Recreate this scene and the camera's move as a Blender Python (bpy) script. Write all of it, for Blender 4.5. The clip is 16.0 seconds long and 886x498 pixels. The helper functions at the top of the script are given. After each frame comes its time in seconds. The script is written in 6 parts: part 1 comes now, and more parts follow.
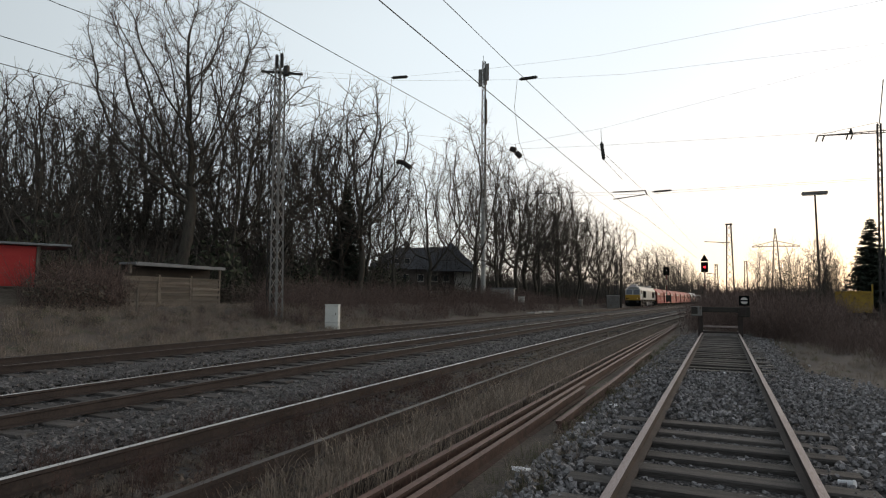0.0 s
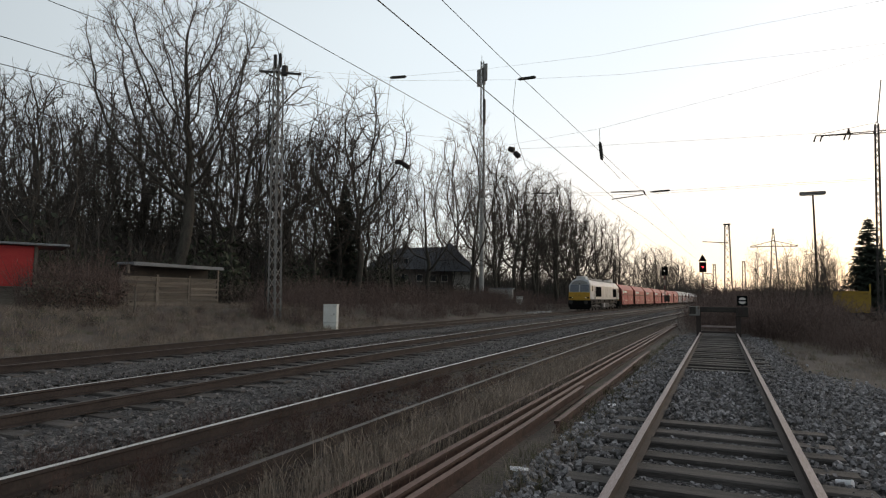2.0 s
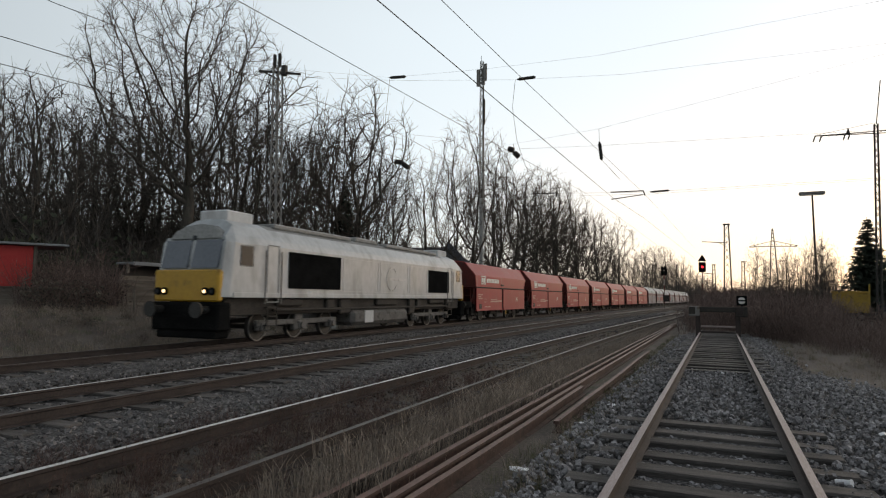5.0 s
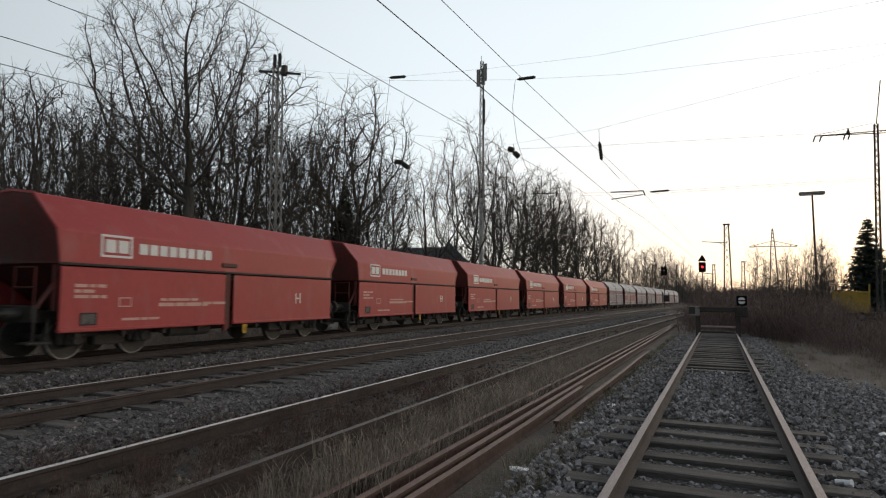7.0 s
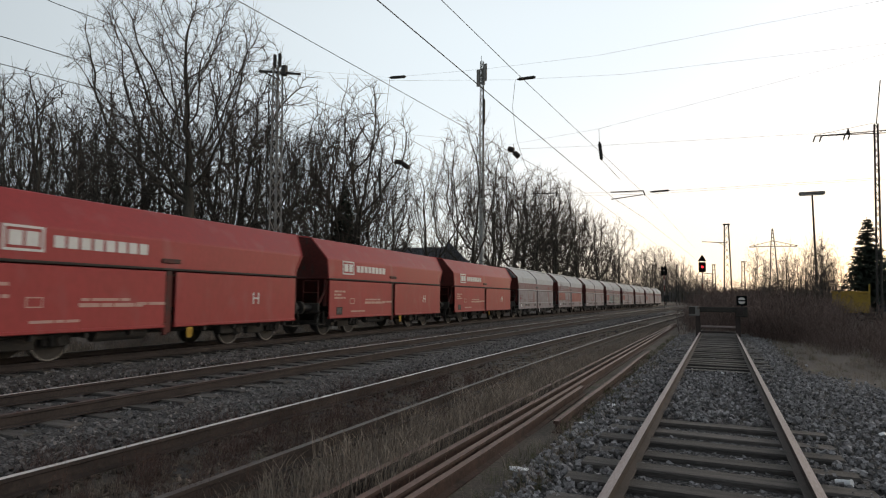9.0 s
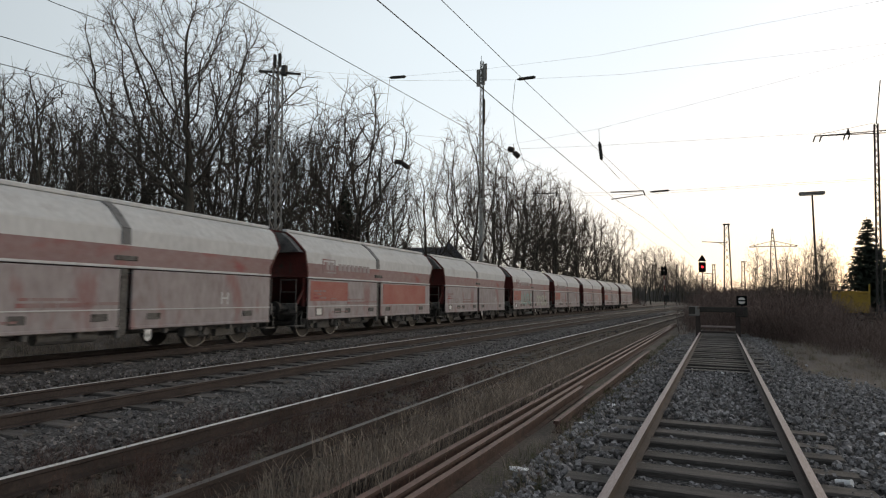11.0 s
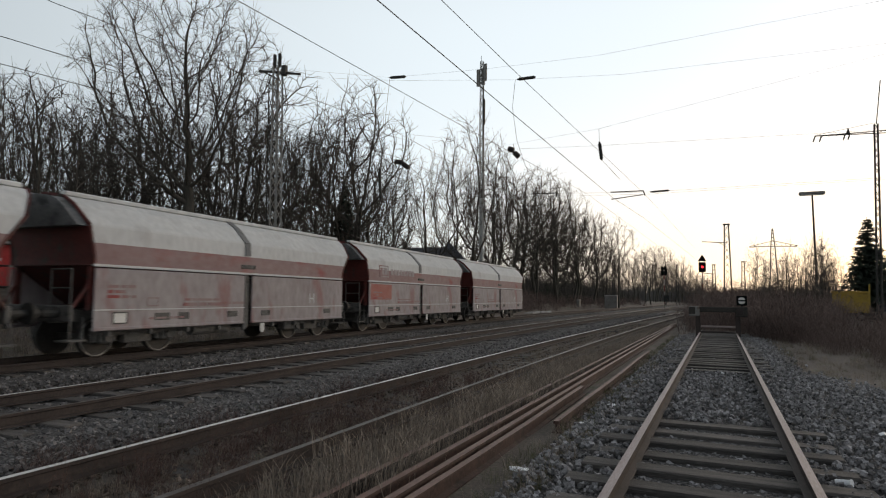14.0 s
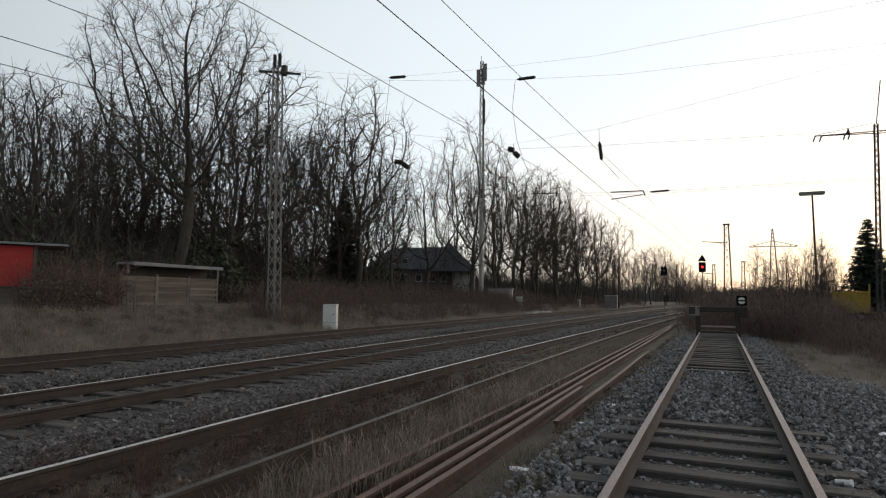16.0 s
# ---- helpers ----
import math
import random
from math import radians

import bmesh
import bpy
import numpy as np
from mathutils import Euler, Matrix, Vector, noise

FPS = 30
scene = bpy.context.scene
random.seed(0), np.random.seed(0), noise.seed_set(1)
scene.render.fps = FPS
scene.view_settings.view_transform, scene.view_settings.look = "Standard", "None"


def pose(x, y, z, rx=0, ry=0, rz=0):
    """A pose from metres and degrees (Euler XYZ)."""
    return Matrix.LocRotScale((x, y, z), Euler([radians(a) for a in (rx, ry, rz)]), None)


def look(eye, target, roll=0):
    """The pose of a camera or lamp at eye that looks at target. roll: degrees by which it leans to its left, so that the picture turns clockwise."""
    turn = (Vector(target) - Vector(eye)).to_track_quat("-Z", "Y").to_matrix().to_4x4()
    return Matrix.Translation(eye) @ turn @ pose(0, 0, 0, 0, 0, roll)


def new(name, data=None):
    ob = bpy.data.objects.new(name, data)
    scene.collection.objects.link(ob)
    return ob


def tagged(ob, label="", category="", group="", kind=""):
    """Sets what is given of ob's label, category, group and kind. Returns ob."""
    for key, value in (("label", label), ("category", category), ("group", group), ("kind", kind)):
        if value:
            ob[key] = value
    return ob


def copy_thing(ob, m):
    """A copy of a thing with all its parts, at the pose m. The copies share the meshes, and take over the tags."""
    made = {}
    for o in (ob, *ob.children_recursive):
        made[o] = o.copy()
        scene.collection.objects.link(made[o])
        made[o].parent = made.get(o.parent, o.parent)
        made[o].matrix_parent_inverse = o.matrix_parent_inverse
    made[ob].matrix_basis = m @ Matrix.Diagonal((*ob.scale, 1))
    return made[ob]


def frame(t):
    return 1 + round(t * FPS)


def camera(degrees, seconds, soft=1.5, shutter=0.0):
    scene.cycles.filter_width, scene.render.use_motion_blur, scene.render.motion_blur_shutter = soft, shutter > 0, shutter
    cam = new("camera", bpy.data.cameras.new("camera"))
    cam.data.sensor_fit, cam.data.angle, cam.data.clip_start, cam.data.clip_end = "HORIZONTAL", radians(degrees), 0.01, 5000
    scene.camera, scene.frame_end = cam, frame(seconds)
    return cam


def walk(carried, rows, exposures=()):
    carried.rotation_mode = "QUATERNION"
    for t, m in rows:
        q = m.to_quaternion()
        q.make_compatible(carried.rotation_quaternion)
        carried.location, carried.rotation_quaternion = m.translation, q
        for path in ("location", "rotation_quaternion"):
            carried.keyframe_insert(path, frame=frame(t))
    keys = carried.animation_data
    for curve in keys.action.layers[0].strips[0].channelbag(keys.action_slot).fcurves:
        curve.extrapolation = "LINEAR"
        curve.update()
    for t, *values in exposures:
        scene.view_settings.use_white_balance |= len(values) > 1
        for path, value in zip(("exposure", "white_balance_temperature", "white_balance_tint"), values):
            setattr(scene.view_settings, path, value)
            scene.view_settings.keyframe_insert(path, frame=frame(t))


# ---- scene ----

# ---- camera and its walk ----
EYE = (0.076, 0.0, 1.486)
YAW, PITCH, ROLL = 24.585, 4.555, 0.596


def view(turn):
    a, b = radians(YAW + turn), radians(PITCH)
    d = Vector((-math.sin(a) * math.cos(b), math.cos(a) * math.cos(b), math.sin(b)))
    return look(EYE, Vector(EYE) + d * 10, ROLL)


cam = camera(72.64, 16.0, soft=1.15, shutter=0.15)
walk(cam, [(0.0, view(0.19)), (0.4, view(0.1)), (1.0, view(0.09)), (1.5, view(0.045)), (3.4, view(0.04)),
           (4.0, view(0.0)), (10.0, view(0.0)), (16.0, view(0.0))], exposures=((0.0, 0.22, 8000, 18.0), (16.0, 0.22, 8000, 18.0)))

# ---- world and light: a pale sky after sundown, glow low ahead ----
SUN_EL, SUN_AZ = 16.0, 28.0      # azimuth from +y towards +x
world = bpy.data.worlds.new("dusk_sky")
scene.world = world
world.use_nodes = True
wn, wl = world.node_tree.nodes, world.node_tree.links
sky = wn.new("ShaderNodeTexSky")
sky.sky_type = "NISHITA"
sky.sun_disc = False
sky.sun_elevation = radians(SUN_EL)
sky.sun_rotation = radians(SUN_AZ)
sky.air_density, sky.dust_density, sky.ozone_density = 1.0, 1.0, 1.0
# a veil of high haze over the clear sky: strongest low down, thinner overhead and away from the sunset
co = wn.new("ShaderNodeTexCoord")
sep = wn.new("ShaderNodeSeparateXYZ")
wl.new(co.outputs["Generated"], sep.inputs[0])
over = wn.new("ShaderNodeMapRange")
over.interpolation_type = "SMOOTHSTEP"
for k, v in zip((1, 2, 3, 4), (0.40, 0.95, 1.0, 0.18)):
    over.inputs[k].default_value = v
wl.new(sep.outputs[2], over.inputs[0])
away = wn.new("ShaderNodeMapRange")
away.interpolation_type = "SMOOTHSTEP"
for k, v in zip((1, 2, 3, 4), (-0.4, 0.7, 0.55, 1.0)):
    away.inputs[k].default_value = v
dot = wn.new("ShaderNodeVectorMath")
dot.operation = "DOT_PRODUCT"
dot.inputs[1].default_value = (math.sin(radians(SUN_AZ)), math.cos(radians(SUN_AZ)), 0)
wl.new(co.outputs["Generated"], dot.inputs[0])
wl.new(dot.outputs["Value"], away.inputs[0])
veil = wn.new("ShaderNodeMath")
veil.operation = "MULTIPLY"
wl.new(over.outputs[0], veil.inputs[0])
wl.new(away.outputs[0], veil.inputs[1])
haze = wn.new("ShaderNodeMix")
haze.data_type, haze.blend_type = "RGBA", "ADD"
tone = wn.new("ShaderNodeMix")
tone.data_type = "RGBA"
tone.inputs[6].default_value, tone.inputs[7].default_value = (6.6, 8.7, 10.4, 1.0), (9.5, 8.9, 8.2, 1.0)
warm = wn.new("ShaderNodeMapRange")
warm.interpolation_type = "SMOOTHSTEP"
warm.inputs[1].default_value, warm.inputs[2].default_value = 0.45, 1.0
wl.new(dot.outputs["Value"], warm.inputs[0])
low = wn.new("ShaderNodeMapRange")
low.interpolation_type = "SMOOTHSTEP"
for k, v in zip((1, 2, 3, 4), (0.0, 0.42, 1.0, 0.0)):
    low.inputs[k].default_value = v
wl.new(sep.outputs[2], low.inputs[0])
both = wn.new("ShaderNodeMath")
both.operation = "MULTIPLY"
wl.new(warm.outputs[0], both.inputs[0])
wl.new(low.outputs[0], both.inputs[1])
wl.new(both.outputs[0], tone.inputs[0])
wl.new(tone.outputs[2], haze.inputs[7])
wl.new(veil.outputs[0], haze.inputs[0])
dim = wn.new("ShaderNodeMix")
dim.data_type, dim.blend_type = "RGBA", "MULTIPLY"
dim.inputs[0].default_value = 1.0
dim.inputs[7].default_value = (0.36, 0.36, 0.36, 1.0)
wl.new(sky.outputs[0], dim.inputs[6])
wl.new(dim.outputs[2], haze.inputs[6])
wl.new(haze.outputs[2], wn["Background"].inputs[0])
wn["Background"].inputs[1].default_value = 0.085
sun = new("sun", bpy.data.lights.new("sun", "SUN"))
sun.data.energy, sun.data.angle, sun.data.color = 0.3, radians(40), (1.0, 0.86, 0.7)
el, az = radians(SUN_EL), radians(SUN_AZ)
sun.matrix_world = look((0, 0, 50), Vector((0, 0, 50)) - Vector((math.sin(az) * math.cos(el), math.cos(az) * math.cos(el), math.sin(el))))

# ---- materials ----


def material(name, c1, c2, size=1.0, rough=0.8, metal=0.0, bump=0.3, fine=12.0, c3=None, spots=0.0, object_vary=0.0, island_vary=0.0, stretch=None, rough2=None):
    """Two scales of noise between colours, stains of a third colour, fine relief. size: metres of the coarse pattern."""
    m = bpy.data.materials.new(name)
    m.use_nodes = True
    n, l = m.node_tree.nodes, m.node_tree.links
    b = n["Principled BSDF"]
    co = n.new("ShaderNodeTexCoord")
    mp = n.new("ShaderNodeMapping")
    l.new(co.outputs["Object"], mp.inputs[0])
    if stretch:
        mp.inputs["Scale"].default_value = stretch
    big = n.new("ShaderNodeTexNoise")
    big.inputs["Scale"].default_value, big.inputs["Detail"].default_value = 1.0 / size, 6
    small = n.new("ShaderNodeTexNoise")
    small.inputs["Scale"].default_value, small.inputs["Detail"].default_value = fine / size, 8
    l.new(mp.outputs[0], big.inputs[0])
    l.new(mp.outputs[0], small.inputs[0])
    add = n.new("ShaderNodeMath")
    add.operation = "MULTIPLY_ADD"
    add.inputs[1].default_value = 0.55
    l.new(small.outputs[0], add.inputs[0])
    half = n.new("ShaderNodeMath")
    half.operation = "MULTIPLY"
    half.inputs[1].default_value = 0.45
    l.new(big.outputs[0], half.inputs[0])
    l.new(half.outputs[0], add.inputs[2])
    fac = add.outputs[0]
    ramp = n.new("ShaderNodeMapRange")
    ramp.inputs[1].default_value, ramp.inputs[2].default_value = 0.36, 0.64
    l.new(fac, ramp.inputs[0])
    mix = n.new("ShaderNodeMix")
    mix.data_type = "RGBA"
    mix.inputs[6].default_value, mix.inputs[7].default_value = (*c1, 1), (*c2, 1)
    l.new(ramp.outputs[0], mix.inputs[0])
    col = mix.outputs[2]
    if c3:
        st = n.new("ShaderNodeTexNoise")
        st.inputs["Scale"].default_value, st.inputs["Detail"].default_value = 2.3 / size, 5
        l.new(mp.outputs[0], st.inputs[0])
        rp = n.new("ShaderNodeMapRange")
        rp.inputs[1].default_value, rp.inputs[2].default_value = 0.62 - spots * 0.3, 0.78 - spots * 0.3
        l.new(st.outputs[0], rp.inputs[0])
        mx = n.new("ShaderNodeMix")
        mx.data_type = "RGBA"
        mx.inputs[7].default_value = (*c3, 1)
        l.new(rp.outputs[0], mx.inputs[0])
        l.new(col, mx.inputs[6])
        col = mx.outputs[2]
    if object_vary or island_vary:
        if object_vary:
            src = n.new("ShaderNodeObjectInfo").outputs["Random"]
        else:
            src = n.new("ShaderNodeNewGeometry").outputs["Random Per Island"]
        v = object_vary or island_vary
        vr = n.new("ShaderNodeMapRange")
        vr.inputs[3].default_value, vr.inputs[4].default_value = 1 - v, 1 + v
        l.new(src, vr.inputs[0])
        hs = n.new("ShaderNodeHueSaturation")
        l.new(vr.outputs[0], hs.inputs["Value"])
        l.new(col, hs.inputs["Color"])
        col = hs.outputs[0]
    l.new(col, b.inputs["Base Color"])
    b.inputs["Metallic"].default_value = metal
    if rough2 is None:
        b.inputs["Roughness"].default_value = rough
    else:
        rr = n.new("ShaderNodeMapRange")
        rr.inputs[1].default_value, rr.inputs[2].default_value, rr.inputs[3].default_value, rr.inputs[4].default_value = 0.35, 0.65, rough, rough2
        l.new(fac, rr.inputs[0])
        l.new(rr.outputs[0], b.inputs["Roughness"])
    if bump:
        bp = n.new("ShaderNodeBump")
        bp.inputs["Strength"].default_value, bp.inputs["Distance"].default_value = bump, 0.02 * size
        l.new(fac, bp.inputs["Height"])
        l.new(bp.outputs[0], b.inputs["Normal"])
    return m


def glow(name, color, strength):
    m = bpy.data.materials.new(name)
    m.use_nodes = True
    b = m.node_tree.nodes["Principled BSDF"]
    b.inputs["Base Color"].default_value = (*color, 1)
    b.inputs["Emission Color"].default_value = (*color, 1)
    b.inputs["Emission Strength"].default_value = strength
    return m


M_EARTH = material("earth_and_dry_grass", (0.064, 0.05, 0.043), (0.155, 0.125, 0.104), 1.6, 0.95, bump=0.9, fine=40, c3=(0.07, 0.078, 0.04), spots=0.16)
M_BALLAST = material("ballast_bed", (0.06, 0.055, 0.054), (0.15, 0.139, 0.137), 0.5, 0.9, bump=0.9, fine=16, c3=(0.055, 0.048, 0.041), spots=0.2)
M_STONE = material("ballast_stone", (0.115, 0.108, 0.11), (0.3, 0.288, 0.292), 0.2, 0.85, bump=0.3, fine=20, island_vary=0.65)
M_STONEOLD = material("rust_stained_main_line_stone", (0.078, 0.07, 0.068), (0.195, 0.18, 0.177), 0.2, 0.88, bump=0.3, fine=20, island_vary=0.6)
M_CLOD = material("earth_clods_and_leaf_litter", (0.066, 0.05, 0.041), (0.2, 0.155, 0.125), 0.3, 0.95, bump=0.2, fine=12, island_vary=0.7)
M_WEED = material("dead_red_brown_weeds", (0.055, 0.03, 0.025), (0.13, 0.072, 0.06), 0.8, 0.95, bump=0.0, island_vary=0.4)


def add_gravel(m, size=0.055, depth=0.03):
    """Breaks a bed into stones of about this size: each cell its own shade, dark joints between, real relief."""
    n, l = m.node_tree.nodes, m.node_tree.links
    b = n["Principled BSDF"]
    co = n.new("ShaderNodeTexCoord")
    cell, edge = n.new("ShaderNodeTexVoronoi"), n.new("ShaderNodeTexVoronoi")
    edge.feature = "DISTANCE_TO_EDGE"
    for v in (cell, edge):
        v.inputs["Scale"].default_value = 1.0 / size
        l.new(co.outputs["Object"], v.inputs["Vector"])
    shade, joint, mul = n.new("ShaderNodeMapRange"), n.new("ShaderNodeMapRange"), n.new("ShaderNodeMath")
    shade.inputs[3].default_value, shade.inputs[4].default_value = 0.55, 2.1
    joint.inputs[2].default_value, joint.inputs[3].default_value = 0.2, 0.35
    mul.operation = "MULTIPLY"
    l.new(cell.outputs["Color"], shade.inputs[0])
    l.new(edge.outputs["Distance"], joint.inputs[0])
    l.new(shade.outputs[0], mul.inputs[0])
    l.new(joint.outputs[0], mul.inputs[1])
    hs = n.new("ShaderNodeHueSaturation")
    l.new(b.inputs["Base Color"].links[0].from_socket, hs.inputs["Color"])
    l.new(mul.outputs[0], hs.inputs["Value"])
    l.new(hs.outputs[0], b.inputs["Base Color"])
    bp = n.new("ShaderNodeBump")
    bp.inputs["Strength"].default_value, bp.inputs["Distance"].default_value = 1.0, depth
    l.new(mul.outputs[0], bp.inputs["Height"])
    l.new(b.inputs["Normal"].links[0].from_socket, bp.inputs["Normal"])
    l.new(bp.outputs[0], b.inputs["Normal"])


add_gravel(M_BALLAST)
M_PATH = material("gravel_path", (0.22, 0.22, 0.21), (0.33, 0.32, 0.3), 1.5, 0.9, bump=0.5, fine=25)
M_RUST = material("rusty_rail_steel", (0.024, 0.017, 0.0155), (0.062, 0.044, 0.039), 0.4, 0.75, 0.2, bump=0.3, fine=14)
M_RUSTLIGHT = material("worn_rusty_rail_head", (0.2, 0.15, 0.142), (0.37, 0.3, 0.288), 0.5, 0.55, 0.25, bump=0.1, fine=16, stretch=(3, 0.3, 1))
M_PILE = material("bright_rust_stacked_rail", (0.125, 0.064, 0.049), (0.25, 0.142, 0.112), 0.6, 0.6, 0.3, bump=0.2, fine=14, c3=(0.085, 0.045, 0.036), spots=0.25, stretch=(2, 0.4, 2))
# same rust as the stacked rails, with the shadow on their sides in the colour
M_PILESIDE = material("shade_darkened_rust_rail_web", (0.045, 0.023, 0.018), (0.105, 0.058, 0.046), 0.5, 0.8, 0.15, bump=0.3, fine=14, c3=(0.03, 0.018, 0.015), spots=0.3)
# pale base colour carries the sky's reflection on a rail head
M_SHEENHEAD = material("rail_head_with_painted_sky_sheen", (0.66, 0.64, 0.62), (0.78, 0.76, 0.74), 0.5, 0.42, 0.35, bump=0.02)
# brown head, darkened in its colour for the trees it would mirror
M_DARKHEAD = material("rail_head_dark_as_reflected_trees", (0.07, 0.055, 0.048), (0.14, 0.115, 0.1), 0.5, 0.45, 0.5, bump=0.05)
M_WOODSLEEPER = material("weathered_timber_sleeper", (0.034, 0.029, 0.027), (0.13, 0.114, 0.105), 0.3, 0.85, bump=0.9, fine=18, stretch=(0.18, 3.0, 3.0), object_vary=0.35)
M_CONCRETE = material("grey_concrete", (0.3, 0.3, 0.29), (0.42, 0.41, 0.39), 0.8, 0.9, bump=0.2, c3=(0.2, 0.18, 0.15), spots=0.15)
M_WHITEBOX = material("off_white_cabinet_plastic", (0.55, 0.55, 0.52), (0.68, 0.68, 0.65), 0.5, 0.6, bump=0.08, c3=(0.4, 0.37, 0.32), spots=0.1)
M_BARK = material("dark_wet_bark", (0.032, 0.027, 0.023), (0.08, 0.068, 0.056), 0.5, 0.95, bump=0.6, fine=12, stretch=(3, 3, 0.6), c3=(0.05, 0.058, 0.038), spots=0.2)
M_TWIG = material("dark_twigs", (0.044, 0.037, 0.033), (0.092, 0.077, 0.067), 0.6, 0.95, bump=0.0)
M_BRUSH = material("brown_winter_brush", (0.082, 0.054, 0.047), (0.18, 0.124, 0.108), 1.2, 0.95, bump=0.0, island_vary=0.45)
M_SAPLING = material("grey_brown_sapling_bark", (0.06, 0.048, 0.04), (0.12, 0.098, 0.083), 0.6, 0.95, bump=0.0)
M_BRAMBLE = material("grey_brown_bramble_leaves", (0.05, 0.042, 0.032), (0.11, 0.09, 0.07), 0.8, 0.9, bump=0.0, island_vary=0.5)
M_IVY = material("dark_evergreen_leaves", (0.022, 0.029, 0.016), (0.048, 0.058, 0.032), 0.8, 0.75, bump=0.0, island_vary=0.5)
M_NEEDLE = material("spruce_needles", (0.012, 0.02, 0.014), (0.03, 0.045, 0.03), 0.6, 0.85, bump=0.0, island_vary=0.4)
M_STRAW = material("dry_straw_grass", (0.17, 0.132, 0.106), (0.36, 0.29, 0.235), 1.5, 0.9, bump=0.0, island_vary=0.45)
M_GREEN = material("dull_winter_grass", (0.07, 0.073, 0.036), (0.145, 0.142, 0.075), 1.5, 0.9, bump=0.0, island_vary=0.4)
M_STEEL = material("galvanised_lattice_steel", (0.13, 0.125, 0.12), (0.25, 0.24, 0.23), 0.6, 0.6, 0.4, bump=0.1, c3=(0.1, 0.06, 0.04), spots=0.2)
M_DARKSTEEL = material("dark_steel", (0.02, 0.019, 0.018), (0.05, 0.047, 0.044), 0.5, 0.65, 0.3, bump=0.1)
M_WIRE = material("weathered_copper_wire", (0.03, 0.03, 0.03), (0.06, 0.06, 0.06), 0.5, 0.6, 0.4, bump=0.0)
M_RED = material("traffic_red_wagon_paint", (0.30, 0.024, 0.024), (0.385, 0.041, 0.041), 1.8, 0.5, bump=0.05, fine=18, c3=(0.34, 0.068, 0.065), spots=0.22, rough2=0.65, stretch=(1, 1, 0.5))
M_RIM = material("bright_worn_wheel_rim", (0.22, 0.21, 0.2), (0.34, 0.33, 0.32), 0.3, 0.45, 0.6, bump=0.03)
M_TARP = material("grey_canvas_hood", (0.11, 0.11, 0.112), (0.19, 0.19, 0.19), 0.7, 0.9, bump=0.3, c3=(0.07, 0.068, 0.066), spots=0.25)
# blue-grey of the reflected sky is put into the glass colour
M_SCREEN = material("windscreen_with_painted_sky", (0.085, 0.098, 0.12), (0.115, 0.13, 0.155), 1.0, 0.08, bump=0.0)
# red darkened to paint in the shade on the wagon ends, plus grime stains
M_REDDARK = material("shaded_grimy_red_paint", (0.07, 0.011, 0.009), (0.14, 0.02, 0.015), 0.9, 0.7, bump=0.1, c3=(0.05, 0.03, 0.025), spots=0.35)
M_GREYDUST = material("pale_dust_on_paint", (0.46, 0.462, 0.462), (0.58, 0.582, 0.58), 1.8, 0.85, bump=0.05, fine=12, c3=(0.37, 0.35, 0.347), spots=0.12, stretch=(1, 1, 0.5))
M_PINKDUST = material("dusty_faded_red_paint", (0.24, 0.195, 0.196), (0.35, 0.31, 0.312), 1.5, 0.8, bump=0.05, fine=10, c3=(0.27, 0.135, 0.132), spots=0.28, stretch=(1, 1, 0.45))
M_MIDDUST = material("half_dusty_red_band", (0.235, 0.135, 0.13), (0.29, 0.21, 0.205), 2.0, 0.8, bump=0.05, fine=10, c3=(0.29, 0.06, 0.055), spots=0.36, stretch=(0.6, 1, 1))
M_UNDER = material("black_brown_underframe_grime", (0.018, 0.015, 0.013), (0.05, 0.042, 0.036), 0.5, 0.85, bump=0.2)
M_UNDERDUST = material("dusty_grey_underframe", (0.07, 0.064, 0.06), (0.16, 0.15, 0.142), 0.5, 0.85, bump=0.2, c3=(0.04, 0.035, 0.03), spots=0.3)
M_WHEEL = material("worn_wheel_steel", (0.03, 0.026, 0.023), (0.075, 0.066, 0.06), 0.3, 0.7, 0.2, bump=0.1)
M_WHITELOCO = material("dirty_white_loco_paint", (0.37, 0.385, 0.395), (0.48, 0.495, 0.505), 1.8, 0.4, bump=0.03, c3=(0.29, 0.295, 0.295), spots=0.3, stretch=(1, 1, 0.45))
M_YELLOW = material("yellow_nose_paint", (0.42, 0.22, 0.015), (0.5, 0.28, 0.02), 1.2, 0.45, bump=0.03, c3=(0.2, 0.11, 0.02), spots=0.2)
M_ROOFGREY = material("sooty_grey_roof", (0.16, 0.16, 0.155), (0.3, 0.3, 0.29), 1.0, 0.7, bump=0.05)
M_BLACK = material("black_paint", (0.006, 0.006, 0.006), (0.016, 0.016, 0.016), 0.5, 0.6, bump=0.05)
M_GLASS = material("dark_tinted_glass", (0.02, 0.025, 0.03), (0.03, 0.035, 0.045), 1.0, 0.06, bump=0.0)
M_WHITE = material("white_marking_paint", (0.6, 0.58, 0.56), (0.72, 0.7, 0.68), 0.4, 0.6, bump=0.0)
M_FADED = material("faded_pale_marking", (0.5, 0.26, 0.22), (0.56, 0.34, 0.3), 0.3, 0.6, bump=0.0)
M_GRAFGREEN = material("faded_teal_spray_paint", (0.21, 0.31, 0.285), (0.29, 0.36, 0.335), 0.5, 0.8, bump=0.0)
M_GRAFYELLOW = material("faded_cream_spray_paint", (0.35, 0.345, 0.29), (0.42, 0.41, 0.35), 0.5, 0.8, bump=0.0)
M_GRAFRED = material("cleaned_red_patch", (0.3, 0.07, 0.055), (0.36, 0.14, 0.12), 0.6, 0.7, bump=0.0)
M_REDSHED = material("red_shed_boards", (0.36, 0.012, 0.012), (0.46, 0.03, 0.025), 0.9, 0.65, bump=0.15, stretch=(1, 1, 3))
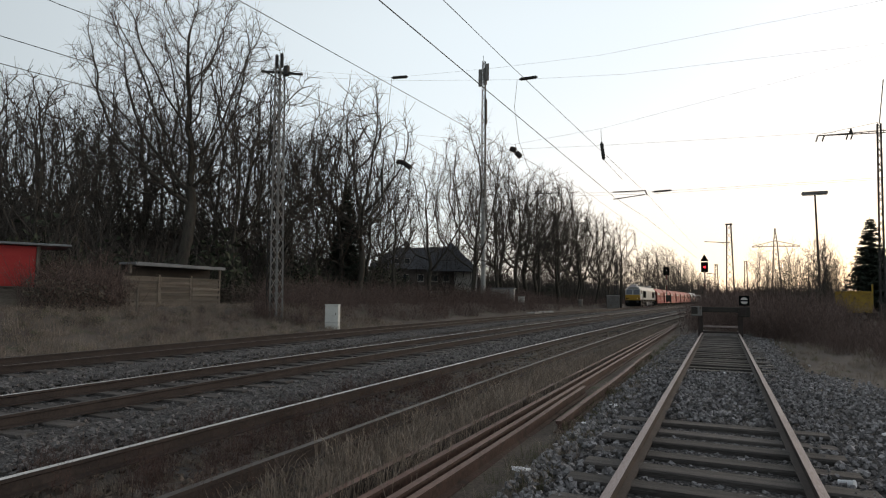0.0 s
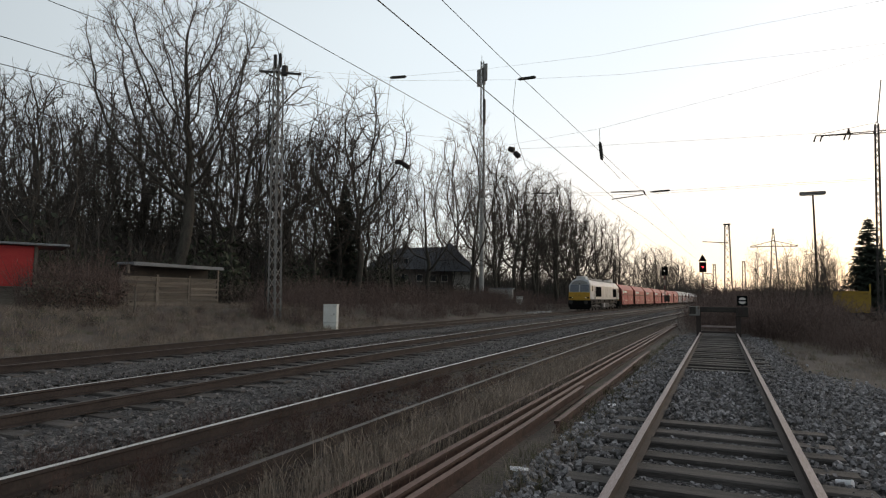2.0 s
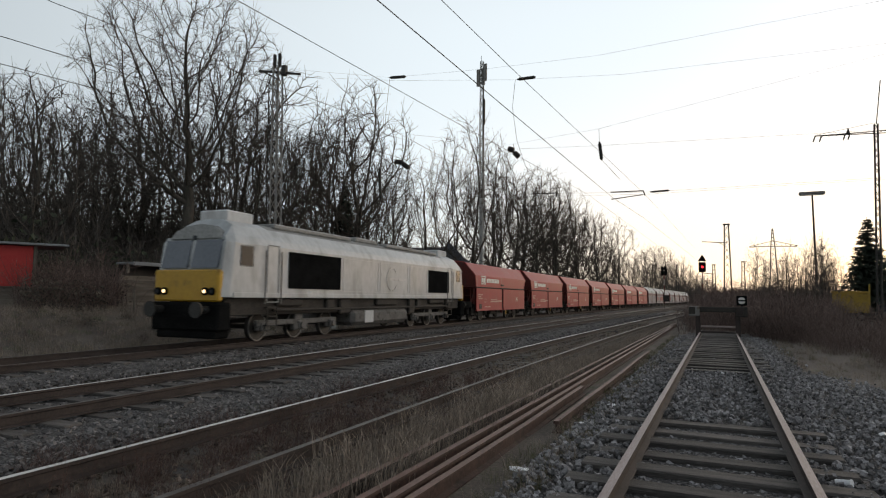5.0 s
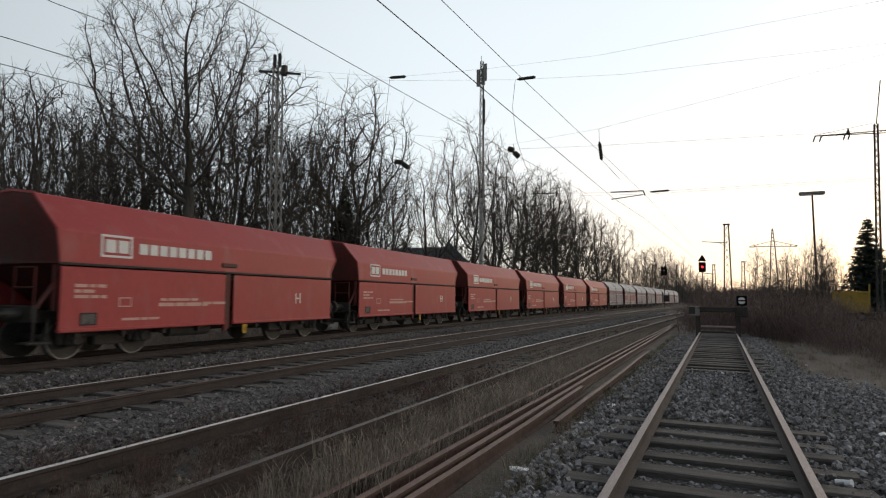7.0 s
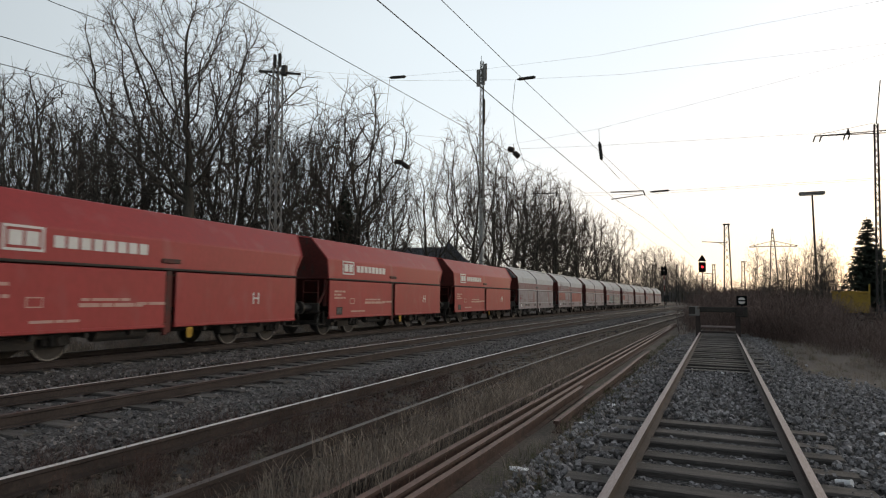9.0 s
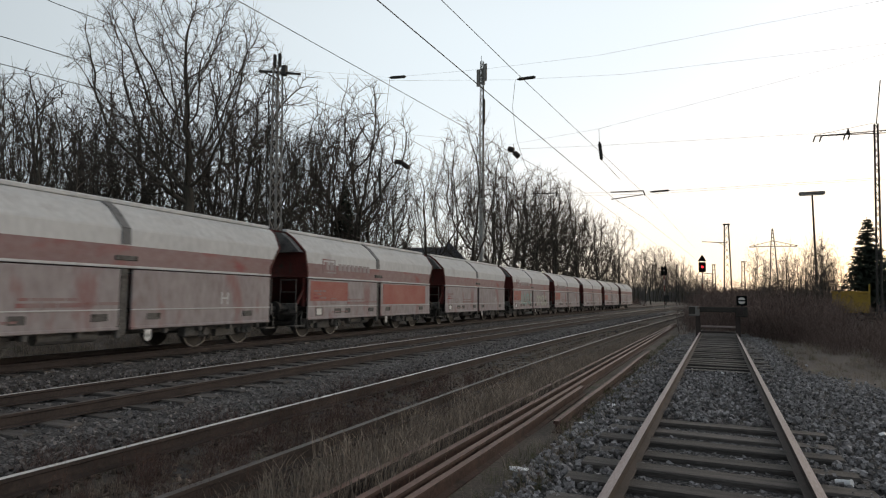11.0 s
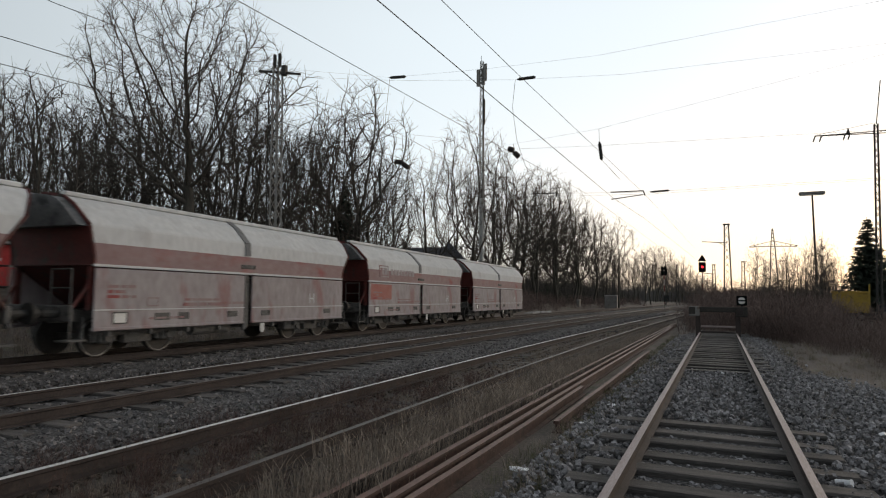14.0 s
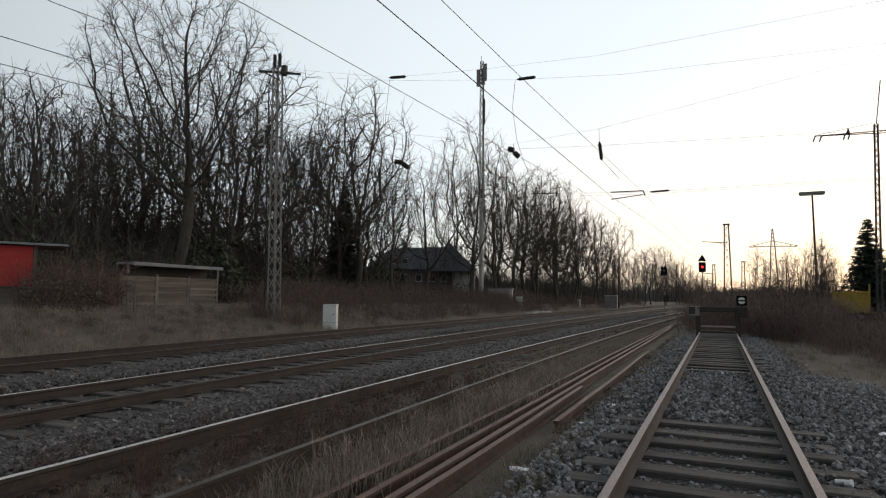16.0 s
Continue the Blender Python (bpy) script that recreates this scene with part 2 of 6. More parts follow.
M_GREYWOOD = material("weathered_grey_boards", (0.085, 0.07, 0.058), (0.18, 0.152, 0.127), 0.5, 0.9, bump=0.4, fine=14, stretch=(0.3, 0.3, 3), object_vary=0.35)
M_FELT = material("grey_roofing_felt", (0.14, 0.145, 0.15), (0.24, 0.25, 0.26), 0.8, 0.85, bump=0.2)
M_BRICK = material("dark_rendered_wall", (0.09, 0.078, 0.07), (0.15, 0.13, 0.12), 1.5, 0.9, bump=0.2)
M_PALEWALL = material("pale_rendered_wall", (0.42, 0.41, 0.39), (0.52, 0.5, 0.48), 1.5, 0.9, bump=0.1)
M_SLATE = material("dark_slate_roof", (0.05, 0.053, 0.06), (0.095, 0.1, 0.115), 0.8, 0.7, bump=0.3, stretch=(1, 1, 4))
M_YELLOWVEH = material("weathered_yellow_machine_paint", (0.3, 0.18, 0.015), (0.4, 0.25, 0.03), 0.8, 0.6, bump=0.08, c3=(0.2, 0.13, 0.04), spots=0.25)
M_LITTER = material("white_litter", (0.65, 0.66, 0.68), (0.78, 0.78, 0.8), 0.1, 0.5, bump=0.1)
M_REDLIGHT = glow("red_signal_light", (1.0, 0.02, 0.03), 4.0)
M_WHITELIGHT = glow("white_signal_light", (0.9, 0.9, 0.85), 1.0)
M_HEADLIGHT = glow("warm_headlight", (1.0, 0.74, 0.42), 2.2)
# aerial haze is mixed into this base colour
M_FAR = material("hazy_far_woods", (0.085, 0.08, 0.078), (0.13, 0.122, 0.117), 30, 1.0, bump=0.0, fine=15)

for m in (M_GLASS, M_BLACK):
    m.node_tree.nodes["Principled BSDF"].inputs["Specular IOR Level"].default_value = 0.12 if m is M_GLASS else 0.0

# ---- mesh helpers ----


def empty(name, m=None):
    ob = new(name)
    if m is not None:
        ob.matrix_basis = m
    return ob


def part(name, bm, mat, parent=None, label=""):
    me = bpy.data.meshes.new(name)
    bm.to_mesh(me)
    bm.free()
    for x in (mat if isinstance(mat, (list, tuple)) else [mat]):
        me.materials.append(x)
    ob = new(name, me)
    if parent is not None:
        ob.parent = parent
    return tagged(ob, label)


def raw(name, verts, faces, mat, parent=None, smooth=False):
    me = bpy.data.meshes.new(name)
    v = np.asarray(verts, dtype=np.float32)
    f = np.asarray(faces, dtype=np.int32)
    me.vertices.add(len(v))
    me.vertices.foreach_set("co", v.ravel())
    k = f.shape[1]
    me.loops.add(f.size)
    me.loops.foreach_set("vertex_index", f.ravel())
    me.polygons.add(len(f))
    me.polygons.foreach_set("loop_start", np.arange(0, f.size, k, dtype=np.int32))
    me.polygons.foreach_set("use_smooth", np.full(len(f), smooth, dtype=bool))
    me.update(calc_edges=True)
    me.validate()
    me.materials.append(mat)
    ob = new(name, me)
    if parent is not None:
        ob.parent = parent
    return ob


def box(bm, x0, x1, y0, y1, z0, z1, bevel=0.0, mat=0):
    r = bmesh.ops.create_cube(bm, size=1)
    vs = r["verts"]
    bmesh.ops.transform(bm, matrix=Matrix.Translation(((x0 + x1) / 2, (y0 + y1) / 2, (z0 + z1) / 2)) @ Matrix.Diagonal((x1 - x0, y1 - y0, z1 - z0, 1)), verts=vs)
    fs = list({f for v in vs for f in v.link_faces})
    for f in fs:
        f.material_index = mat
    if bevel:
        es = list({e for v in vs for e in v.link_edges})
        bmesh.ops.bevel(bm, geom=es, offset=bevel, segments=1, affect="EDGES")
    return vs


def boxed(x0, x1, y0, y1, z0, z1, bevel=0.0):
    bm = bmesh.new()
    box(bm, x0, x1, y0, y1, z0, z1, bevel)
    return bm


def rod(bm, a, b, r, sides=8, r2=None):
    a, b = Vector(a), Vector(b)
    d = b - a
    q = d.to_track_quat("Z", "Y").to_matrix().to_4x4()
    out = bmesh.ops.create_cone(bm, cap_ends=True, segments=sides, radius1=r, radius2=r if r2 is None else r2, depth=d.length)
    bmesh.ops.transform(bm, matrix=Matrix.Translation((a + b) / 2) @ q, verts=out["verts"])
    return out["verts"]


def rodded(a, b, r, sides=8, r2=None):
    bm = bmesh.new()
    rod(bm, a, b, r, sides, r2)
    return bm


def beam(bm, a, b, w, h):
    """A square-edged bar from a to b."""
    a, b = Vector(a), Vector(b)
    d = b - a
    q = d.to_track_quat("Z", "Y").to_matrix().to_4x4()
    vs = bmesh.ops.create_cube(bm, size=1)["verts"]
    bmesh.ops.transform(bm, matrix=Matrix.Translation((a + b) / 2) @ q @ Matrix.Diagonal((w, h, d.length, 1)), verts=vs)


def prism(bm, outline, x0, x1):
    """An outline in y, z drawn out along x."""
    a = [bm.verts.new((x0, y, z)) for y, z in outline]
    b = [bm.verts.new((x1, y, z)) for y, z in outline]
    n = len(outline)
    for i in range(n):
        bm.faces.new((a[i], a[(i + 1) % n], b[(i + 1) % n], b[i]))
    bm.faces.new(a[::-1])
    bm.faces.new(b)
    bmesh.ops.recalc_face_normals(bm, faces=bm.faces)


# ---- the lines of the tracks: heading by distance along them ----


class Line:
    def __init__(self, x, h, lo=-30.0, hi=330.0):
        s = np.arange(-320.0, 620.0, 0.5)
        u = np.clip(s, lo, hi) / 100
        a = sum(k * u ** i for i, k in enumerate(h))
        i0 = int(np.argmin(abs(s)))
        X, Y = np.cumsum(-np.sin(a)) * 0.5, np.cumsum(np.cos(a)) * 0.5
        self.s, self.a, self.X, self.Y = s, a, X - X[i0] + x, Y - Y[i0]

    def at(self, s, off=0.0):
        a = np.interp(s, self.s, self.a)
        return np.interp(s, self.s, self.X) + off * np.cos(a), np.interp(s, self.s, self.Y) + off * np.sin(a), a

    def x_at(self, y):
        return np.interp(y, self.Y, self.X)


MAIN = Line(-13.559, (0.0634, -0.1556, 0.0754, -0.0101))
SECOND = Line(-8.508, (0.0329, -0.1305, 0.0753, -0.0101))
THIRD = Line(-4.365, (0.0263, -0.1550, 0.0775, -0.0101), hi=120.0)
SIDING = Line(0.0, (0.0,))
GZ = -0.30      # ground level; rail tops are at 0


def ground_z(x, y):
    x, y = np.asarray(x, float), np.asarray(y, float)
    off = x - MAIN.x_at(y)
    t = np.clip((-off - 3.6) / 6.0, 0, 1)
    bank = 1.15 * t * t * (3 - 2 * t)
    far = np.clip((y - 60) / 60, 0, 1)
    n = 0.05 * np.sin(x * 0.9 + 1.3 * np.sin(y * 0.37)) * np.sin(y * 0.7 + x * 0.2) + 0.03 * np.sin(2.7 * x + 1.1 * y)
    flat = np.clip((abs(x + 6) - 9.5) / 3, 0.25, 1)
    return GZ + bank * (1 - 0.45 * far) + n * flat


# ---- ground ----
def spaced(lo, hi, step, reach):
    mid = list(np.arange(lo, hi + step, step))
    out, d = [], step
    while (out[-1] if out else hi) < reach:
        d *= 1.35
        out.append((out[-1] if out else mid[-1]) + d)
    neg, d = [], step
    while (neg[-1] if neg else lo) > -reach:
        d *= 1.35
        neg.append((neg[-1] if neg else mid[0]) - d)
    return np.array(neg[::-1] + mid + out)


def build_ground():
    gx, gy = spaced(-60, 30, 0.75, 3000), spaced(-12, 120, 0.75, 3000)
    X, Y = np.meshgrid(gx, gy)
    Z = ground_z(X, Y)
    v = np.c_[X.ravel(), Y.ravel(), Z.ravel()]
    nx, ny = len(gx), len(gy)
    i = (np.arange(ny - 1)[:, None] * nx + np.arange(nx - 1)[None]).ravel()
    f = np.c_[i, i + 1, i + nx + 1, i + nx]
    ob = raw("ground", v, f, M_EARTH, smooth=True)
    tagged(ob, "brown winter ground with dry grass and moss", "ground", kind="structure")


def strip(name, line, s0, s1, step, outline, mat, parent=None):
    """An outline (offset, z) carried along a line as one sheet."""
    s = np.arange(s0, s1 + step, step)
    o = np.array(outline)
    rows = []
    for off, z in o:
        x, y, a = line.at(s, off)
        rows.append(np.c_[x, y, np.full_like(x, z)])
    v = np.stack(rows, 1).reshape(-1, 3)
    k = len(o)
    i = (np.arange(len(s) - 1)[:, None] * k + np.arange(k - 1)[None]).ravel()
    return raw(name, v, np.c_[i, i + 1, i + k + 1, i + k], mat, parent)


def build_beds():
    for n, line, out, s1, words in (
        ("ballast_bed_main", MAIN, [(-2.6, -0.45), (-1.9, -0.2), (1.9, -0.2), (2.55, -0.26)], 600, "grey crushed stone ballast under the far main track"),
        ("ballast_bed_second", SECOND, [(-2.5, -0.265), (-1.8, -0.2), (1.7, -0.2), (2.5, -0.23)], 600, "grey crushed stone ballast under the middle main track"),
        ("ballast_bed_siding", SIDING, [(-1.75, -0.4), (-1.35, -0.205), (1.4, -0.2), (1.9, -0.25), (2.4, -0.42)], 34, "grey crushed stone ballast round the siding"),
        ("ballast_bed_yard", SIDING, [(1.6, -0.42), (1.75, -0.235), (3.4, -0.225), (4.8, -0.42)], 14, "grey crushed stone spread beside the siding")):
        ob = strip(n, line, -25, s1, 1.0, out, M_BALLAST)
        tagged(ob, words, "ballast", kind="structure")


RAIL_OUT = [(-0.036, 0.0), (0.036, 0.0), (0.036, -0.032), (0.010, -0.045), (0.010, -0.13), (0.07, -0.145), (0.07, -0.16), (-0.07, -0.16), (-0.07, -0.145), (-0.010, -0.13), (-0.010, -0.045), (-0.036, -0.032)]


def sweep(name, pts, mats, parent=None):
    """A rail along points (x, y, z of its top); the first material is the running surface."""
    p = np.array(pts, float)
    d = np.gradient(p, axis=0)
    a = np.arctan2(-d[:, 0], d[:, 1])
    o = np.array(RAIL_OUT)
    v = np.stack([np.c_[p[:, 0] + w * np.cos(a), p[:, 1] + w * np.sin(a), p[:, 2] + z] for w, z in o], 1).reshape(-1, 3)
    k, n = len(o), len(p)
    i = np.arange(n - 1)[:, None] * k
    j = np.arange(k)[None]
    f = np.stack([i + j, i + (j + 1) % k, i + k + (j + 1) % k, i + k + j], -1).reshape(-1, 4)
    ob = raw(name, v, f, mats[0], parent)
    ob.data.materials.append(mats[1])
    ob.data.polygons.foreach_set("material_index", np.array([0 if q == 0 else 1 for q in range(k)] * (n - 1), dtype=np.int32))
    bm = bmesh.new()
    bm.from_mesh(ob.data)
    bm.verts.ensure_lookup_table()
    bm.faces.new([bm.verts[q] for q in range(k)][::-1]).material_index = 1
    bm.faces.new([bm.verts[(n - 1) * k + q] for q in range(k)]).material_index = 1
    bm.to_mesh(ob.data)
    bm.free()
    return ob


def build_track(name, line, s0, s1, mats, label, zs=0.0, near=None):
    tr = empty(name)
    tagged(tr, label, "railway track", kind="structure")
    for off in (-0.753, 0.753):
        s = np.arange(s0, s1 + 2, 2.0)
        x, y, a = line.at(s, off)
        sweep("rail", np.c_[x, y, np.full_like(x, zs)], mats if off < 0 or near is None else near, tr)
    return tr


def sleeper_mesh(name, mat, length=2.5, w=0.25, h=0.18, seed=1):
    rnd = random.Random(seed)
    bm = bmesh.new()
    box(bm, -length / 2, length / 2, -w / 2, w / 2, -h, 0, 0.018)
    for v in bm.verts:
        v.co.z += rnd.uniform(-0.008, 0.006)
        v.co.y += rnd.uniform(-0.008, 0.008)
    me = bpy.data.meshes.new(name)
    bm.to_mesh(me)
    bm.free()
    me.materials.append(mat)
    return me


def lay_sleepers(track, line, mesh_list, s0, s1, gap, z, rnd, skip=None):
    s = s0
    while s < s1:
        if not (skip and skip[0] < s < skip[1]):
            x, y, a = line.at(s)
            ob = new("sleeper", rnd.choice(mesh_list))
            ob.parent = track
            ob.matrix_basis = pose(float(x) + rnd.uniform(-0.03, 0.03), float(y) + rnd.uniform(-0.03, 0.03), z + rnd.uniform(-0.012, 0.008), 0, rnd.uniform(-0.4, 0.4), math.degrees(float(a)) + rnd.uniform(-1, 1))
        s += gap


build_ground()
build_beds()
# head colours differ by rail to paint in reflected sky and trees
TRACK_MAIN = build_track("railway_track_main", MAIN, -40, 600, (M_DARKHEAD, M_RUST), "far main railway track, brown rail heads darkened as by reflected trees, on stone ballast")
TRACK_SECOND = build_track("railway_track_second", SECOND, -40, 600, (M_SHEENHEAD, M_RUST), "middle main railway track, one rail head pale with painted sky sheen, on ballast", near=(M_DARKHEAD, M_RUST))
TRACK_THIRD = build_track("railway_track_third", THIRD, -40, 180, (M_SHEENHEAD, M_RUST), "rusty overgrown railway track, one rail head pale with painted sky sheen", near=(M_DARKHEAD, M_RUST))
TRACK_SIDING = build_track("railway_track_siding", SIDING, -6, 31, (M_RUSTLIGHT, M_RUST), "dead-end siding with rusty rails on old timber sleepers")

# ---- the train: local x runs backwards along it, local y = away from the camera side (-y faces the siding) ----
BODY, PITCH_W, HALF = 10.47, 12.54, 1.415
RED_HALF = [(HALF, 2.13), (1.41, 2.3), (1.39, 2.86), (0.84, 3.53), (0.74, 3.65), (0.0, 3.74)]
DUSTY_HALF = [(HALF, 2.13), (1.41, 2.34), (1.385, 2.66), (1.355, 3.04), (0.9, 3.52), (0.6, 3.71), (0.0, 3.8)]


def shell_outline(dusty=False):
    r = DUSTY_HALF if dusty else RED_HALF
    return [(-y, z) for y, z in r] + [(y, z) for y, z in r[::-1][1:]]


def lean(z, rear):
    """How far the upper shell overhangs its waist at height z."""
    k = min(1.0, max(0.0, (z - 2.36) / 1.6))
    return (1.2 if rear else -0.26) * k


def wheelset(parent, x, r=0.46):
    bm = bmesh.new()
    for y in (-0.72, 0.72):
        rod(bm, (x, y - 0.065, r), (x, y + 0.065, r), r, 28)
        rod(bm, (x, y - 0.09, r), (x, y + 0.09, r), r * 0.42, 16)
    rod(bm, (x, -0.95, r), (x, 0.95, r), 0.08, 10)
    ws = part("wheelset", bm, M_WHEEL, parent, "worn steel wheels on an axle")
    for y in (-0.79, 0.79):
        bm = bmesh.new()
        for k in range(24):
            a0, a1 = k * math.tau / 24, (k + 1) * math.tau / 24
            beam(bm, (x + (r - 0.025) * math.cos(a0), y, r + (r - 0.025) * math.sin(a0)), (x + (r - 0.025) * math.cos(a1), y, r + (r - 0.025) * math.sin(a1)), 0.05, 0.02)
        part("wheel_rim", bm, M_RIM, ws, "bright worn wheel rim")
    return ws


def bogie(parent, cx, mat, base=1.8, axles=2):
    top = empty("bogie", pose(cx, 0, 0))
    top.parent = parent
    half = base * (axles - 1) / 2
    for y in (-1.0, 1.0):
        bm = bmesh.new()
        box(bm, -half - 0.35, half + 0.35, y - 0.07, y + 0.07, 0.5, 0.68, 0.02)
        box(bm, -0.4, 0.4, y - 0.09, y + 0.09, 0.3, 0.55, 0.02)
        for k in range(axles):
            ax = -half + base * k
            box(bm, ax - 0.19, ax + 0.19, y - 0.14, y + 0.14, 0.32, 0.62, 0.04)
            rod(bm, (ax, y - 0.2, 0.46), (ax, y + 0.2, 0.46), 0.11, 12)
            for d in (-0.27, 0.27):
                rod(bm, (ax + d, y, 0.36), (ax + d, y, 0.6), 0.07, 10)
        part("side_frame", bm, mat, top)
    bm = bmesh.new()
    box(bm, -0.25, 0.25, -1.0, 1.0, 0.5, 0.85, 0.03)
    part("bolster", bm, mat, top)
    for k in range(axles):
        wheelset(top, -half + base * k)
    return top


def buffer(parent, x, y, way, z=1.05):
    bm = bmesh.new()
    rod(bm, (x, y, z), (x + way * 0.38, y, z), 0.11, 12)
    rod(bm, (x + way * 0.3, y, z), (x + way * 0.56, y, z), 0.08, 12)
    rod(bm, (x + way * 0.55, y, z), (x + way * 0.61, y, z), 0.23, 16)
    return part("buffer", bm, M_DARKSTEEL, parent)


def bars(name, x, y, z, widths, h, gap, mat, parent, jit=0):
    """Unreadable or branded writing as plain bars on the camera side; x runs from the reader's left."""
    bm = bmesh.new()
    for w in widths:
        box(bm, x, x + w, y - 0.006, y, z, z + h)
        x += w + gap
    return tagged(part(name, bm, mat, parent), kind="stuff")


def lettering(text, x, y, z, size, mat, parent):
    cu = bpy.data.curves.new("lettering", "FONT")
    cu.body, cu.size, cu.extrude = text, size, 0.003
    tmp = bpy.data.objects.new("lettering_source", cu)
    me = bpy.data.meshes.new_from_object(tmp)
    bpy.data.objects.remove(tmp)
    me.materials.append(mat)
    ob = new("lettering", me)
    ob.parent = parent
    ob.matrix_basis = pose(x, y, z, 90, 0, 0)
    return ob


def panel_frame(x0, x1, y, z0, z1, t=0.012, w=0.05):
    bm = bmesh.new()
    box(bm, x0, x1, y - t, y, z0, z0 + w)
    box(bm, x0, x1, y - t, y, z1 - w, z1)
    box(bm, x0, x0 + w, y - t, y, z0 + w, z1 - w)
    box(bm, x1 - w, x1, y - t, y, z0 + w, z1 - w)
    return bm


SPLIT = 5.07      # where the long and the short side flap meet


def hopper_wagon(label, dusty, logo, patches=()):
    w = empty("hopper_wagon")
    tagged(w, label, "freight wagon", group="wagons of the train")
    up, mid, low, end, frame_mat = (M_GREYDUST, M_MIDDUST, M_PINKDUST, M_REDDARK, M_UNDERDUST) if dusty else (M_RED, M_RED, M_RED, M_REDDARK, M_UNDER)
    # upper shell, hollow ends closed by slanted plates
    bm = bmesh.new()
    prism(bm, shell_outline(dusty), 0.0, BODY)
    for v in bm.verts:
        v.co.x += lean(v.co.z, v.co.x > 1)
    bm.normal_update()
    for f in bm.faces:
        c = f.calc_center_median()
        f.material_index = 2 if abs(f.normal.x) > 0.5 else (1 if c.z < 2.64 else 0)
    bmesh.ops.bevel(bm, geom=[e for e in bm.edges if abs(e.verts[0].co.x - e.verts[1].co.x) > 5 and 2.5 < e.verts[0].co.z < 4.05], offset=0.03, segments=1, affect="EDGES")
    part("hopper_shell", bm, [up, mid, end], w)
    # rim lips at both ends
    for x in (0.0, BODY):
        bm = bmesh.new()
        o = shell_outline(dusty)
        for (y0, z0), (y1, z1) in zip(o, o[1:]):
            beam(bm, (x + lean(z0, x > 1), y0, z0), (x + lean(z1, x > 1), y1, z1), 0.05, 0.05)
        part("end_rim", bm, up if not dusty else end, w)
    # waist rail
    for y in (-1, 1):
        bm = bmesh.new()
        box(bm, -0.02, BODY + 0.02, y * HALF - 0.035, y * HALF + 0.035, 2.09, 2.15, 0.01)
        part("waist_rail", bm, M_UNDER if not dusty else M_GREYDUST, w)
        for x0, x1 in ((0.02, SPLIT - 0.12), (SPLIT + 0.22, BODY - 0.02)):      # long and short flap
            bm = bmesh.new()
            yy = y * (HALF + 0.01)
            box(bm, x0, x1, yy - 0.025, yy + 0.025, 0.68, 2.06, 0.012)
            box(bm, x0, x1, yy - 0.05, yy + 0.05, 0.64, 0.72, 0.015)
            part("discharge_flap", bm, low, w)
        if dusty:      # pale rubbed lip along the flaps, and a raised fold above their foot
            bm = bmesh.new()
            for x0, x1 in ((0.02, SPLIT - 0.12), (SPLIT + 0.22, BODY - 0.02)):
                box(bm, x0, x1, y * (HALF + 0.045) - 0.012, y * (HALF + 0.045) + 0.012, 1.1, 1.125)
            part("flap_fold", bm, M_GREYDUST, w)
        bm = bmesh.new()
        box(bm, SPLIT - 0.06, SPLIT + 0.16, y * 1.33 - 0.06, y * 1.33 + 0.06, 0.5, 2.1, 0.02)
        box(bm, SPLIT - 0.16, SPLIT - 0.02, y * 1.42 - 0.05, y * 1.42 + 0.05, 0.45, 0.75, 0.02)
        part("flap_post", bm, M_UNDERDUST if dusty else end, w)
        bm = bmesh.new()
        box(bm, SPLIT - 0.25, SPLIT + 0.35, y * 1.42 - 0.03, y * 1.42 + 0.03, 2.27, 2.39, 0.015)
        part("locking_box", bm, M_UNDERDUST if dusty else end, w)
    # end slopes, inner hopper, platforms
    for sgn, x in ((1, 0.0), (-1, BODY)):
        bm = bmesh.new()
        a = [bm.verts.new(v) for v in ((x + sgn * 0.04, -1.33, 2.12), (x + sgn * 0.04, 1.33, 2.12), (x + sgn * 1.7, 1.3, 0.95), (x + sgn * 1.7, -1.3, 0.95))]
        b = [bm.verts.new(v.co + Vector((sgn * 0.06, 0, -0.03))) for v in a]
        bm.faces.new(a)
        bm.faces.new(b[::-1])
        for i in range(4):
            bm.faces.new((a[i], b[i], b[(i + 1) % 4], a[(i + 1) % 4]))
        bmesh.ops.recalc_face_normals(bm, faces=bm.faces)
        part("end_slope", bm, end, w)
        for y in (-1.25, 1.25):
            bm = bmesh.new()
            beam(bm, (x + sgn * 0.06, y, 2.1), (x + sgn * 0.06, y, 1.1), 0.12, 0.1)
            beam(bm, (x - sgn * 0.35, y * 0.95, 1.1), (x + sgn * 0.06, y, 1.75), 0.06, 0.06)
            part("corner_post", bm, end, w)
        bm = bmesh.new()
        box(bm, min(x - sgn * 0.42, x - sgn * 0.3), max(x - sgn * 0.42, x - sgn * 0.3), -1.25, 1.25, 0.86, 1.22, 0.02)
        part("headstock", bm, frame_mat, w)
        bm = bmesh.new()
        rod(bm, (x - sgn * 0.4, 0, 1.02), (x - sgn * 1.02, 0, 0.98), 0.06, 8)
        beam(bm, (x - sgn * 0.95, 0, 1.05), (x - sgn * 0.95, 0, 0.7), 0.08, 0.06)
        part("coupling", bm, M_DARKSTEEL, w)
        bm = bmesh.new()
        for y in (-1.2, -0.55):
            rod(bm, (x - sgn * 0.36, y, 1.2), (x - sgn * 0.36, y, 2.02), 0.018, 6)
        for z in (1.6, 2.02):
            rod(bm, (x - sgn * 0.36, -1.2, z), (x - sgn * 0.36, -0.55, z), 0.018, 6)
        part("handrail", bm, M_UNDERDUST if dusty else end, w)
        bm = bmesh.new()
        box(bm, min(x - sgn * 0.5, x), max(x - sgn * 0.5, x), -1.3, -0.95, 0.42, 0.46)
